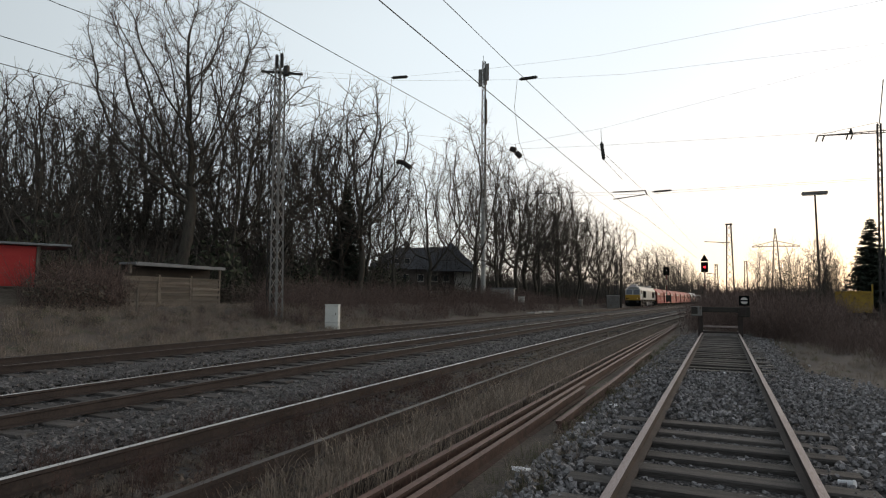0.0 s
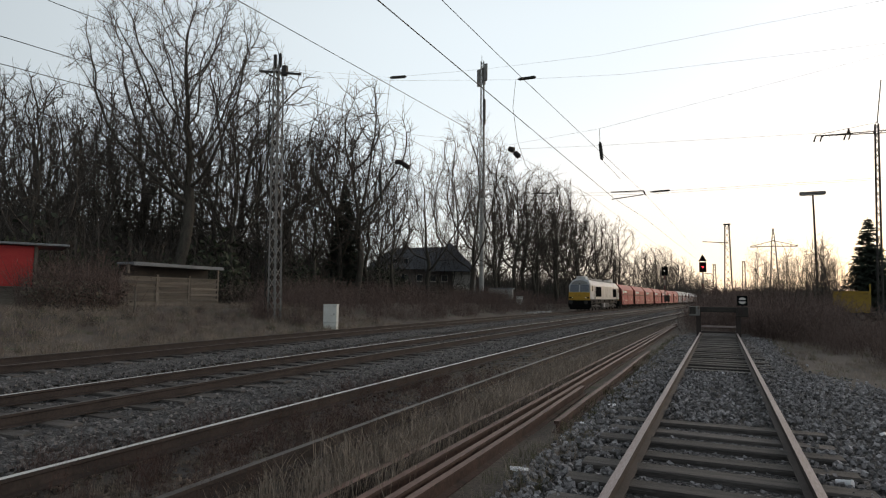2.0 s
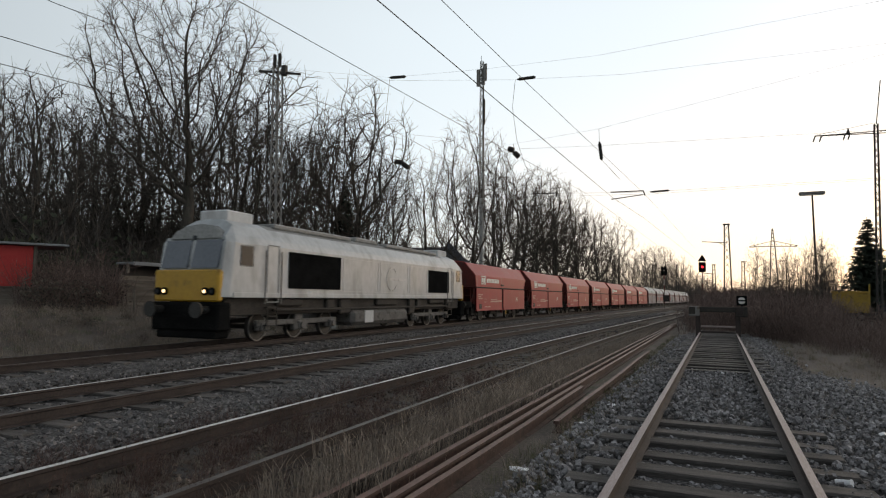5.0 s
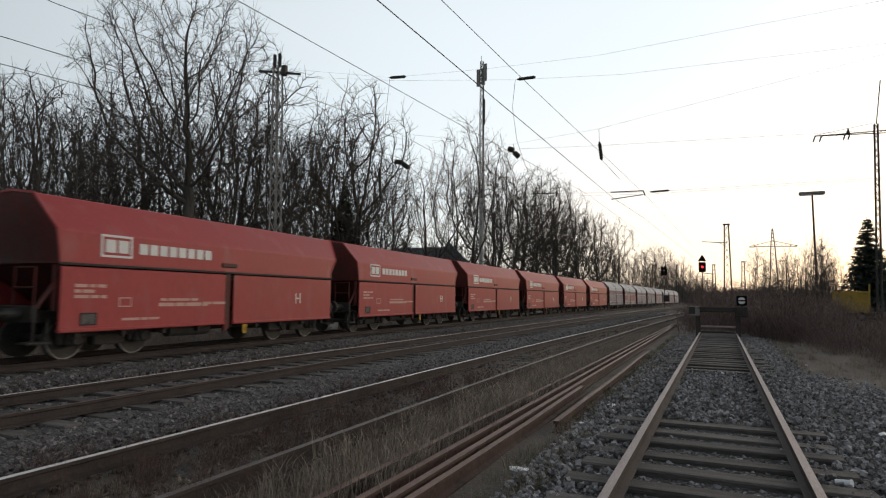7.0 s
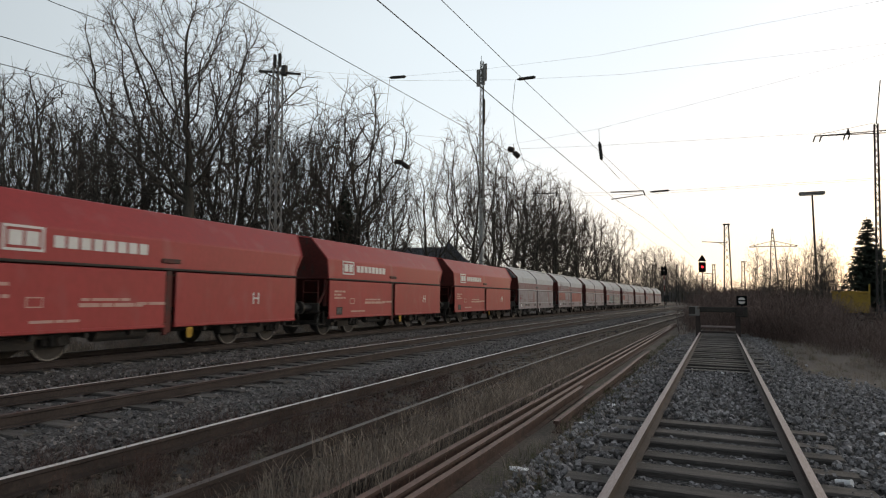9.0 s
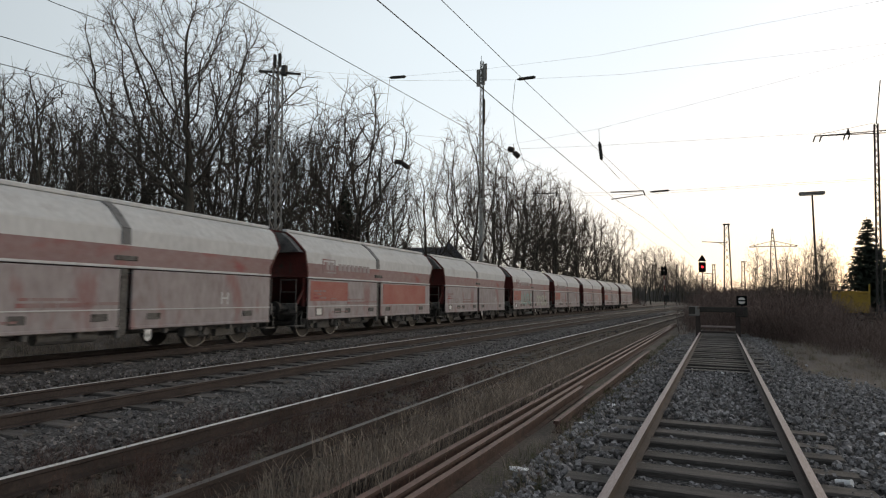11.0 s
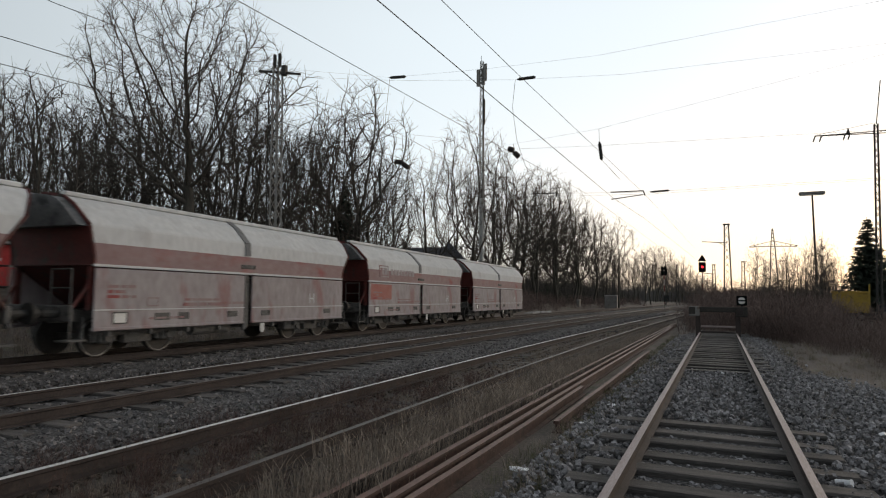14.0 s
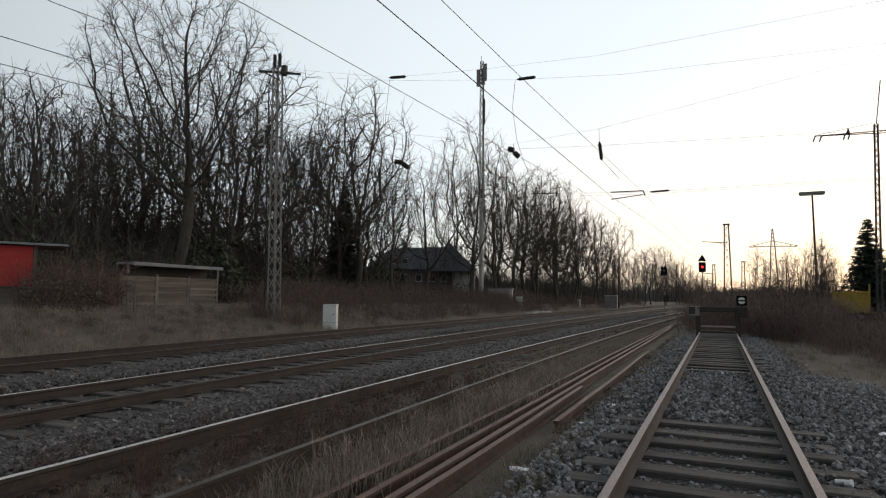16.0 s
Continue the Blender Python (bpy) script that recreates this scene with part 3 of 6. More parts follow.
        beam(bm, (x - sgn * 0.1, -1.28, 0.44), (x - sgn * 0.1, -1.28, 0.95), 0.03, 0.03)
        beam(bm, (x - sgn * 0.4, -1.28, 0.44), (x - sgn * 0.4, -1.28, 0.95), 0.03, 0.03)
        part("step", bm, frame_mat, w)
        for y in (-0.875, 0.875):
            buffer(w, x - sgn * 0.42, y, -sgn)
    bm = bmesh.new()
    for y in (-0.6, 0.6):
        box(bm, -0.4, BODY + 0.4, y - 0.1, y + 0.1, 0.82, 1.1, 0.02)
    box(bm, 2.9, BODY - 2.9, -1.0, 1.0, 0.5, 1.0, 0.05)
    rod(bm, (3.2, -1.1, 0.55), (4.6, -1.1, 0.55), 0.17, 12)
    rod(bm, (0.6, -1.18, 0.62), (BODY - 0.6, -1.18, 0.62), 0.03, 6)
    box(bm, 7.2, 7.7, -1.25, -0.95, 0.35, 0.7, 0.03)
    part("underframe", bm, frame_mat, w)
    bogie(w, 1.55, frame_mat)
    bogie(w, BODY - 1.55, frame_mat)
    bm = bmesh.new()
    box(bm, SPLIT + 0.62, SPLIT + 0.82, -1.47, -1.455, 0.42, 0.62, 0.004)
    rod(bm, (SPLIT + 0.72, -1.47, 0.44), (SPLIT + 0.72, -1.455, 0.44), 0.1, 14)
    part("tag_plate", bm, M_WHITE if dusty else M_YELLOW, w, "pale tag plate" if dusty else "yellow tag plate")
    if dusty:
        bm = bmesh.new()
        box(bm, -0.2, BODY + 0.9, -0.62, -0.42, 3.72, 3.83, 0.02)
        box(bm, -0.2, BODY + 0.9, 0.42, 0.62, 3.72, 3.83, 0.02)
        part("roof_rail", bm, M_GREYDUST, w)
        bm = bmesh.new()
        o = shell_outline(True)[2:7]
        for (y0, z0), (y1, z1) in zip(o, o[1:]):
            bmesh.ops.recalc_face_normals(bm, faces=bm.faces)
            beam(bm, (SPLIT + 0.05, y0, z0), (SPLIT + 0.05, y1, z1), 0.24, 0.05)
        for sgn, x in ((-1, 0.0), (1, BODY)):      # grey canvas hood over each end
            hb = bmesh.new()
            pts = [(yy * 0.95, zz - 0.04) for yy, zz in shell_outline(True)[3:10]]
            prism(hb, pts, 0.0, 1.0)
            for v in hb.verts:
                v.co.x = x + lean(v.co.z, x > 1) + sgn * ((0.3 if sgn < 0 else 0.1) * v.co.x - 0.04)
            part("end_hood", hb, M_TARP, w, "grey canvas end hood")
        part("hood_strap", bm, M_TARP, w)
    # markings on the camera side
    y = -(HALF + 0.037)
    if logo:
        lm = M_WHITE if not dusty else M_PINKDUST
        logo_at = Matrix.Translation((0, -1.41, 2.32)) @ pose(0, 0, 0, -4.6 if dusty else -2.05, 0, 0)
        bm = panel_frame(0.95, 1.79, 0, 0.0, 0.52, 0.012, 0.05)
        box(bm, 1.07, 1.34, -0.012, 0, 0.11, 0.41)
        box(bm, 1.41, 1.68, -0.012, 0, 0.11, 0.41)
        ob = part("logo_mark", bm, lm, w)
        ob.matrix_basis = logo_at
        for i in range(8):
            x = 2.0 + i * 0.306
            ob = part("logo_block", boxed(x, x + 0.235, -0.012, 0, 0.12, 0.38), lm, w)
            ob.matrix_basis = logo_at
    fm = M_FADED if not dusty else M_MIDDUST
    for z, ws in ((1.62, (0.3, 0.14, 0.22)), (1.5, (0.14, 0.28)), (1.38, (0.34, 0.2, 0.14))):
        bars("number_line", 0.34, y, z, ws, 0.07, 0.05, fm, w)
    part("data_frame", panel_frame(1.45, 1.8, y, 1.18, 1.4, 0.006, 0.025), fm, w)
    bars("data_line", 2.6, y, 1.18, (0.5, 0.3, 0.55, 0.2), 0.09, 0.04, fm, w)
    bars("data_line", 2.65, y, 1.32, (0.2, 0.7, 0.25), 0.06, 0.05, fm, w)
    bars("data_line", 4.1, y, 1.22, (0.3, 0.5), 0.07, 0.04, fm, w)
    bars("data_line", 1.55, y, 0.86, (0.5, 0.2, 0.3), 0.06, 0.04, fm, w)
    lettering("H", 8.25, y, 1.22, 0.5, M_WHITE if not dusty else M_GREYDUST, w)
    for x0, x1, z0, z1 in ((0.5, 0.9, 0.78, 1.06), (1.7, 2.15, 0.84, 1.02), (2.45, 2.8, 0.84, 1.02), (4.25, 4.65, 0.86, 1.02), (5.75, 6.15, 0.86, 1.02), (9.2, 9.6, 0.86, 1.02))[:6 if dusty else 1]:
        hold = part("label_holder", panel_frame(x0, x1, y + 0.006, z0, z1, 0.02, 0.03), M_UNDER if not dusty else M_UNDERDUST, w)
        part("label_card", boxed(x0 + 0.03, x1 - 0.03, y - 0.003, y + 0.005, z0 + 0.03, z1 - 0.03), M_UNDERDUST if not dusty or x0 > 0.6 else M_WHITE, hold)
    for k in range(9):      # welded ribs under the lower edge
        x = 0.5 + k * (BODY - 1.0) / 8
        if abs(x - SPLIT) > 0.4:
            part("edge_bracket", boxed(x - 0.05, x + 0.05, -1.4, -1.25, 0.5, 0.66, 0.01), frame_mat, w)
    for k, (x0, x1, z0, z1, pm) in enumerate(patches):
        bm = bmesh.new()
        rnd = random.Random(k + 5)
        if pm is M_GRAFRED:
            box(bm, x0, x1, y - 0.004, y + 0.004, z0, z1, 0.002)
        else:
            n = 6
            for i in range(n):      # looping thick strokes, one beside the other
                cx, cz = x0 + (x1 - x0) * (i + 0.5) / n, (z0 + z1) / 2 + rnd.uniform(-0.08, 0.08)
                rx, rz = (x1 - x0) / n * rnd.uniform(0.45, 0.62), (z1 - z0) * rnd.uniform(0.3, 0.45)
                a0, turn = rnd.uniform(0, 6.28), rnd.uniform(3.6, 6.0)
                for k in range(14):
                    yy = y - 0.001 - 0.0003 * (14 * i + k)
                    t0, t1 = a0 + turn * k / 14, a0 + turn * (k + 1.25) / 14
                    beam(bm, (cx + rx * math.cos(t0), yy, cz + rz * math.sin(t0)), (cx + rx * math.cos(t1), yy, cz + rz * math.sin(t1)), 0.006, 0.2)
        part("spray_patch", bm, pm, w)
    return w


def locomotive():
    t = empty("diesel_locomotive")
    tagged(t, "white diesel freight locomotive with a yellow nose, headlights lit", "locomotive")
    L, hw = 19.8, 1.32
    roof = [(hw, 1.42), (hw, 3.05), (1.22, 3.25), (0.95, 3.62), (0.55, 3.8), (0.0, 3.86)]
    o = [(-y, z) for y, z in roof] + [(y, z) for y, z in roof[::-1][1:]]
    # hull between the cabs, and both cabs with raked fronts
    bm = bmesh.new()
    prism(bm, o, 2.4, L - 2.4)
    for f in bm.faces:
        f.material_index = 1 if f.calc_center_median().z > 3.5 and abs(f.normal.x) < 0.9 else 0
    part("hull", bm, [M_WHITELOCO, M_ROOFGREY], t)
    for sgn, x in ((1, 0.0), (-1, L)):
        bm = bmesh.new()
        rings = []
        for d, k in ((0.0, 0.0), (0.35, 1.0), (2.4, 1.0)):
            ring = []
            for y, z in o:
                xx = d
                if d == 0.0:
                    xx = 0.0 + max(0, z - 2.0) * 0.24
                    y, z = y * 0.93, min(z, 3.3) if z > 2 else z
                    if z > 3.2:
                        z = 3.2 + 0.1 * (1 - abs(y) / 1.3)
                elif d == 0.35:
                    xx = 0.35 + max(0, z - 2.6) * 0.42
                ring.append(bm.verts.new((x + sgn * xx, y, z)))
            rings.append(ring)
        n = len(o)
        for r0, r1 in zip(rings, rings[1:]):
            for i in range(n):
                bm.faces.new((r0[i], r0[(i + 1) % n], r1[(i + 1) % n], r1[i]))
        bm.faces.new(rings[0])
        bmesh.ops.recalc_face_normals(bm, faces=bm.faces)
        part("cab", bm, M_WHITELOCO, t)
        fx = lambda z: x + sgn * (max(0, z - 2.0) * 0.24)
        # yellow nose: a raised panel below the windscreens
        bm = bmesh.new()
        box(bm, min(x - sgn * 0.04, x + sgn * 0.2), max(x - sgn * 0.04, x + sgn * 0.2), -1.25, 1.25, 1.28, 2.22, 0.05)
        part("nose_panel", bm, M_YELLOW, t, "yellow nose panel")
        bm = bmesh.new()
        box(bm, min(x - sgn * 0.06, x + sgn * 0.5), max(x - sgn * 0.06, x + sgn * 0.5), -1.3, 1.3, 0.42, 1.26, 0.06)
        part("front_skirt", bm, M_BLACK, t, "black front skirt")
        for y0, y1 in ((-1.1, -0.08), (0.08, 1.1)):
            bm = bmesh.new()
            vs = []
            for z in (2.27, 3.12):
                for y in (y0, y1):
                    for d in (-0.02, 0.05):
                        vs.append(bm.verts.new((fx(z) + sgn * d, y, z)))
            bmesh.ops.convex_hull(bm, input=vs)
            part("windscreen", bm, M_SCREEN, t, "windscreen with a pale sky reflection painted into its colour")
        # dark visor between the windscreens and the roof edge
        bm = bmesh.new()
        pts = [(-1.0, 3.17), (1.0, 3.17), (0.85, 3.42), (0.5, 3.58), (0.0, 3.64), (-0.5, 3.58), (-0.85, 3.42)]
        vf = [bm.verts.new((x + sgn * (0.26 + (z - 3.17) * 0.42), y, z)) for y, z in pts]
        vb = [bm.verts.new(v.co + Vector((sgn * 0.35, 0, 0))) for v in vf]
        bm.faces.new(vf)
        bm.faces.new(vb[::-1])
        for i in range(len(vf)):
            bm.faces.new((vf[i], vb[i], vb[(i + 1) % len(vf)], vf[(i + 1) % len(vf)]))
        bmesh.ops.recalc_face_normals(bm, faces=bm.faces)
        part("visor", bm, M_ROOFGREY, t, "grey panel above the windscreens")
        for y in (-0.92, 0.92):
            for dy in (-0.13, 0.13):
                bm = rodded((x - sgn * 0.1, y + dy, 1.58), (x + sgn * 0.02, y + dy, 1.58), 0.115, 16)
                part("headlight_rim", bm, M_BLACK, t)
                if sgn > 0:
                    part("headlight", rodded((x - 0.108, y + dy, 1.58), (x - 0.06, y + dy, 1.58), 0.05, 14), M_HEADLIGHT if dy * y < 0 else M_GLASS, t, "round headlight")
            buffer(t, x + sgn * 0.1, y * 0.96, -sgn)
        part("top_light", rodded((fx(3.22) - sgn * 0.06, 0, 3.2), (fx(3.22), 0, 3.2), 0.07, 12), M_GLASS, t)
        bm = bmesh.new()
        box(bm, min(x, x + sgn * 0.6), max(x, x + sgn * 0.6), -1.15, 1.15, 0.2, 0.44, 0.05)
        part("snow_plough", bm, M_BLACK, t)
        bm = bmesh.new()
        box(bm, min(x + sgn * 0.95, x + sgn * 2.2), max(x + sgn * 0.95, x + sgn * 2.2), -0.55, 0.55, 3.74, 4.14, 0.05)
        part("cab_roof_unit", bm, M_GREYDUST, t)
        for y in (-hw, hw):
            x0, x1 = sorted((x + sgn * 0.75, x + sgn * 1.35))
            yy = y * 1.005
            part("cab_side_window", boxed(x0, x1, min(yy, yy * 0.98), max(yy, yy * 0.98), 2.35, 3.0, 0.03), M_GLASS, t)
            x0, x1 = sorted((x + sgn * 2.0, x + sgn * 2.6))
            part("cab_door", panel_frame(x0, x1, y - (0.004 if y < 0 else -0.016), 1.25, 3.1, 0.012, 0.035), M_ROOFGREY, t)
            bm = bmesh.new()
            for dx in (1.9, 2.7):
                rod(bm, (x + sgn * dx, y * 1.03, 1.2), (x + sgn * dx, y * 1.03, 2.9), 0.02, 6)
            part("grab_rail", bm, M_STEEL, t)
            bm = bmesh.new()
            for z in (0.5, 0.8, 1.08):
                x0, x1 = sorted((x + sgn * 2.05, x + sgn * 2.55))
                box(bm, x0, x1, min(y * 0.9, y * 1.02), max(y * 0.9, y * 1.02), z, z + 0.03)
            beam(bm, (x + sgn * 2.05, y, 0.5), (x + sgn * 2.05, y, 1.2), 0.03, 0.03)
            beam(bm, (x + sgn * 2.55, y, 0.5), (x + sgn * 2.55, y, 1.2), 0.03, 0.03)
            part("cab_step", bm, M_DARKSTEEL, t)
    # side grilles with slats, panels, mark
    for y in (-1, 1):
        for x0, x1, z0, z1 in ((3.1, 6.3, 1.72, 2.95), (14.6, 17.3, 1.7, 2.85)):
            g = part("air_grille", panel_frame(x0, x1, y * (hw + 0.012) + 0.02, z0, z1, 0.04, 0.06), M_BLACK, t, "dark louvred air grille")
            bm = bmesh.new()
            z = z0 + 0.08
            while z < z1 - 0.05:
                box(bm, x0 + 0.05, x1 - 0.05, y * (hw + 0.006) - 0.012, y * (hw + 0.006) + 0.012, z, z + 0.02)
                z += 0.1
            part("slats", bm, M_BLACK, g)
            part("grille_backing", boxed(x0 + 0.02, x1 - 0.02, y * (hw + 0.003) - 0.004, y * (hw + 0.003) + 0.004, z0 + 0.02, z1 - 0.02), M_BLACK, g)
        for x0, x1 in ((6.5, 9.3), (9.5, 12.2), (12.4, 14.4)):
            part("side_panel", panel_frame(x0, x1, y * (hw + 0.006) + 0.004, 1.65, 2.95, 0.012, 0.02), M_GREYDUST, t)
        bm = bmesh.new()
        box(bm, 0.5, L - 0.5, y * hw - 0.03, y * hw + 0.03, 1.4, 1.56, 0.015)
        part("sill", bm, M_WHITELOCO, t)
    bm = bmesh.new()
    for i in range(26):
        a0, a1 = radians(40 + i * 11), radians(40 + i * 11 + 9)
        beam(bm, (10.6 + 0.5 * math.cos(a0), -hw - 0.012, 2.25 + 0.5 * math.sin(a0)), (10.6 + 0.5 * math.cos(a1), -hw - 0.012, 2.25 + 0.5 * math.sin(a1)), 0.012, 0.06)
    part("round_mark", bm, M_GREYDUST, t)
    bars("name_line", 10.4, -hw - 0.004, 2.2, (0.35, 0.35, 0.45, 0.3), 0.12, 0.06, M_GREYDUST, t)
    # roof gear
    bm = bmesh.new()
    box(bm, 3.0, 8.0, -0.75, 0.75, 3.74, 3.92, 0.05)
    box(bm, 8.6, 10.5, -0.6, 0.6, 3.78, 4.0, 0.06)
    box(bm, 11.0, 16.8, -0.8, 0.8, 3.72, 3.9, 0.05)
    part("roof_hatch", bm, M_ROOFGREY, t)
    for x in (12.2, 13.8, 15.4):
        part("roof_fan", rodded((x, 0, 3.88), (x, 0, 3.98), 0.6, 24), M_DARKSTEEL, t)
    part("exhaust", rodded((9.5, 0.2, 3.9), (9.5, 0.2, 4.12), 0.16, 14), M_BLACK, t)
    bm = bmesh.new()
    box(bm, 0.4, L - 0.4, -1.1, 1.1, 0.85, 1.42, 0.03)
    for x, w, z in ((2.7, 1.4, 1.12), (5.6, 0.5, 1.0), (6.5, 0.8, 0.8), (9.4, 1.9, 1.1), (12.6, 0.6, 0.7), (13.5, 0.5, 1.0), (15.0, 1.9, 1.15), (17.2, 0.5, 0.9)):
        box(bm, x, x + w, -1.24, -1.0, z, 1.38, 0.05)
    rod(bm, (2.5, -1.2, 1.0), (L - 2.5, -1.2, 1.0), 0.05, 8)
    part("underframe", bm, M_UNDER, t)
    bm = bmesh.new()
    box(bm, 7.4, 12.4, -1.28, 1.28, 0.3, 0.95, 0.16)
    part("fuel_tank", bm, M_UNDERDUST, t, "dusty grey fuel tank")
    part("tank_plate", boxed(8.3, 9.0, -1.3, -1.27, 0.4, 0.9), M_GREYDUST, t)
    bogie(t, 4.2, M_UNDERDUST, 1.95, 3)
    bogie(t, L - 4.2, M_UNDERDUST, 1.95, 3)
    return t


# ---- how the train runs: distance of its reference along the far main track ----
SPEED = 19.478


UNEVEN = {6.0: -0.2, 6.5: -0.4, 7.0: 0.05, 7.5: -0.15, 8.0: 0.44, 8.5: 0.24, 9.0: 0.86, 9.5: 0.8, 10.0: 0.82, 10.5: 0.83, 11.0: 0.83, 11.5: 0.83, 12.0: 1.05, 12.5: 0.5, 13.0: 0.81, 13.5: 0.4, 14.0: 0.68, 14.5: 0.22, 15.0: 0.5, 15.5: 0.4, 16.0: 0.5}


def travelled(t):
    return SPEED * (t - 7.0) + 0.00325 * (t - 7.0) ** 2 + UNEVEN.get(t, 0.0)


def rows_for(s_front, length):
    """Poses of a vehicle whose body runs from s_front (at 7 s) over its length, on its two pivots."""
    rows = []
    for k in range(33):
        t = k * 0.5
        s = s_front - travelled(t)
        x0, y0, a0 = MAIN.at(s + 0.15 * length)
        x1, y1, a1 = MAIN.at(s + 0.85 * length)
        u = Vector((x1 - x0, y1 - y0, 0)).normalized()
        p = Vector((x0, y0, 0)) - u * 0.15 * length
        rows.append((t, pose(p.x, p.y, 0, 0, 0, math.degrees(math.atan2(u.y, u.x)))))
    return rows


TRAIN = []
loco = locomotive()
TRAIN.append((loco, -25.8, 19.8))
RED = "traffic-red hopper wagon with closed side flaps"
GREY = "red hopper wagon coated with pale grey dust"
red_a = hopper_wagon(RED, False, True)
grey_a = hopper_wagon(GREY, True, False)
grey_b = hopper_wagon("dusty grey-red hopper wagon with a cleaned red patch", True, True, ((0.15, 2.0, 1.35, 2.0, M_GRAFRED),))
grey_c = hopper_wagon("dusty grey-red hopper wagon with faded spray paint", True, True, ((0.1, 1.9, 1.3, 2.0, M_GRAFRED), (2.0, 4.7, 0.95, 1.85, M_GRAFGREEN), (6.3, 9.4, 0.9, 1.75, M_GRAFYELLOW)))
grey_d = hopper_wagon("dusty grey-red hopper wagon with two washed red flaps", True, True, ((0.15, 2.6, 1.3, 2.0, M_GRAFRED), (5.5, 9.9, 1.15, 2.02, M_GRAFRED)))
KINDS = [red_a, red_a, red_a, red_a, red_a, red_a, red_a, grey_a, grey_d, grey_a, grey_c, grey_b, grey_a, grey_b, grey_a]
used = set()
for i, proto in enumerate(KINDS):
    ob = proto if proto not in used else copy_thing(proto, Matrix())
    used.add(proto)
    TRAIN.append((ob, 8.2375 + (i - 1) * PITCH_W, BODY))


# ---- sleepers ----
def build_sleepers():
    rnd = random.Random(4)
    wood = [sleeper_mesh("timber_sleeper", M_WOODSLEEPER, 2.5, 0.25, 0.18, k) for k in range(4)]
    conc = [sleeper_mesh("stained_sleeper", M_WOODSLEEPER, 2.55, 0.26, 0.18, 9 + k) for k in range(2)]
    lay_sleepers(TRACK_SIDING, SIDING, wood, 2.6, 9.1, 0.62, -0.15, rnd)
    lay_sleepers(TRACK_SIDING, SIDING, wood, 15.62, 31, 0.62, -0.15, rnd)
    lay_sleepers(TRACK_MAIN, MAIN, conc, 2, 130, 0.62, -0.165, rnd)
    lay_sleepers(TRACK_SECOND, SECOND, conc, 2, 130, 0.62, -0.165, rnd)
    lay_sleepers(TRACK_THIRD, THIRD, conc, 2, 60, 0.65, -0.3, rnd)


# ---- loose rails beside the siding ----
def build_loose_rails():
    runs = [((-2.90, 2.5), (-2.71, 44)), ((-2.62, 2.5), (-2.62, 44)), ((-2.385, 2.5), (-2.47, 40)), ((-2.225, 2.5), (-2.28, 11.5)), ((-1.91, 8.0), (-1.96, 19.9))]
    for i, ((x0, y0), (x1, y1)) in enumerate(runs):
        n = max(4, int((y1 - y0) / 1.5))
        t = np.linspace(0, 1, n)
        pts = np.c_[x0 + (x1 - x0) * t + 0.012 * np.sin(t * 9 + i), y0 + (y1 - y0) * t, np.full(n, -0.13 - 0.01 * (i % 2))]
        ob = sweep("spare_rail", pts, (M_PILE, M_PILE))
        # sides take a darker rust that paints in their shadow
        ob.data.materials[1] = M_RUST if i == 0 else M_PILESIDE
        tagged(ob, "rust-brown spare rail lying on the ground beside the siding" if i < 4 else "single short rust-brown rail lying beside the siding", "rail", group="spare rails")


# ---- lattice masts ----
def lattice(bm, x, y, z0, z1, w0, w1, step, leg=0.07, brace=0.035):
    n = max(2, int((z1 - z0) / step))
    w = lambda k: (w0 + (w1 - w0) * k / n) / 2
    z = lambda k: z0 + (z1 - z0) * k / n
    cs = ((-1, -1), (1, -1), (1, 1), (-1, 1))
    for sx, sy in cs:
        beam(bm, (x + sx * w(0), y + sy * w(0), z0), (x + sx * w(n), y + sy * w(n), z1), leg, leg)
    for k in range(n):
        for i in range(4):
            (ax, ay), (bx, by) = cs[i], cs[(i + 1) % 4]
            if k % 2:
                (ax, ay), (bx, by) = (bx, by), (ax, ay)
            beam(bm, (x + ax * w(k), y + ay * w(k), z(k)), (x + bx * w(k + 1), y + by * w(k + 1), z(k + 1)), brace, brace)


def insulator(name, a, b, parent=None, r=0.07, label=None, mat=None):
    a, b = Vector(a), Vector(b)
    bm = bmesh.new()
    rod(bm, a, b, r * 0.5, 8)
    rod(bm, a.lerp(b, 0.12), a.lerp(b, 0.88), r * 0.8, 10)
    n = 6
    for k in range(n):
        p = a.lerp(b, (k + 0.7) / (n + 0.4))
        q = a.lerp(b, (k + 1.15) / (n + 0.4))
        rod(bm, p, q, r, 10, r * 0.5)
    ob = part(name, bm, mat or M_DARKSTEEL, parent)
    if parent is None:
        tagged(ob, label or "dark ribbed insulator hanging in the overhead wires", "insulator", group="insulators of the overhead line")
    return ob


def wire(pts, r=0.011, label="thin dark overhead wire", sag=0.0, name="overhead_wire"):
    cu = bpy.data.curves.new(name, "CURVE")
    cu.dimensions, cu.bevel_depth, cu.bevel_resolution = "3D", r, 1
    p = []
    for a, b in zip(pts, pts[1:]):
        a, b = Vector(a), Vector(b)
        for k in range(6):
            t = k / 6
            q = a.lerp(b, t)
            q.z -= sag * 4 * t * (1 - t)
            p.append(q)
    p.append(Vector(pts[-1]))
    sp = cu.splines.new("POLY")
    sp.points.add(len(p) - 1)
    for s, q in zip(sp.points, p):
        s.co = (*q, 1)
    tmp = bpy.data.objects.new(name, cu)
    me = bpy.data.meshes.new_from_object(tmp)
    bpy.data.objects.remove(tmp)
    me.materials.append(M_WIRE)
    ob = new(name, me)
    return tagged(ob, label, "overhead wire", group="overhead wires")


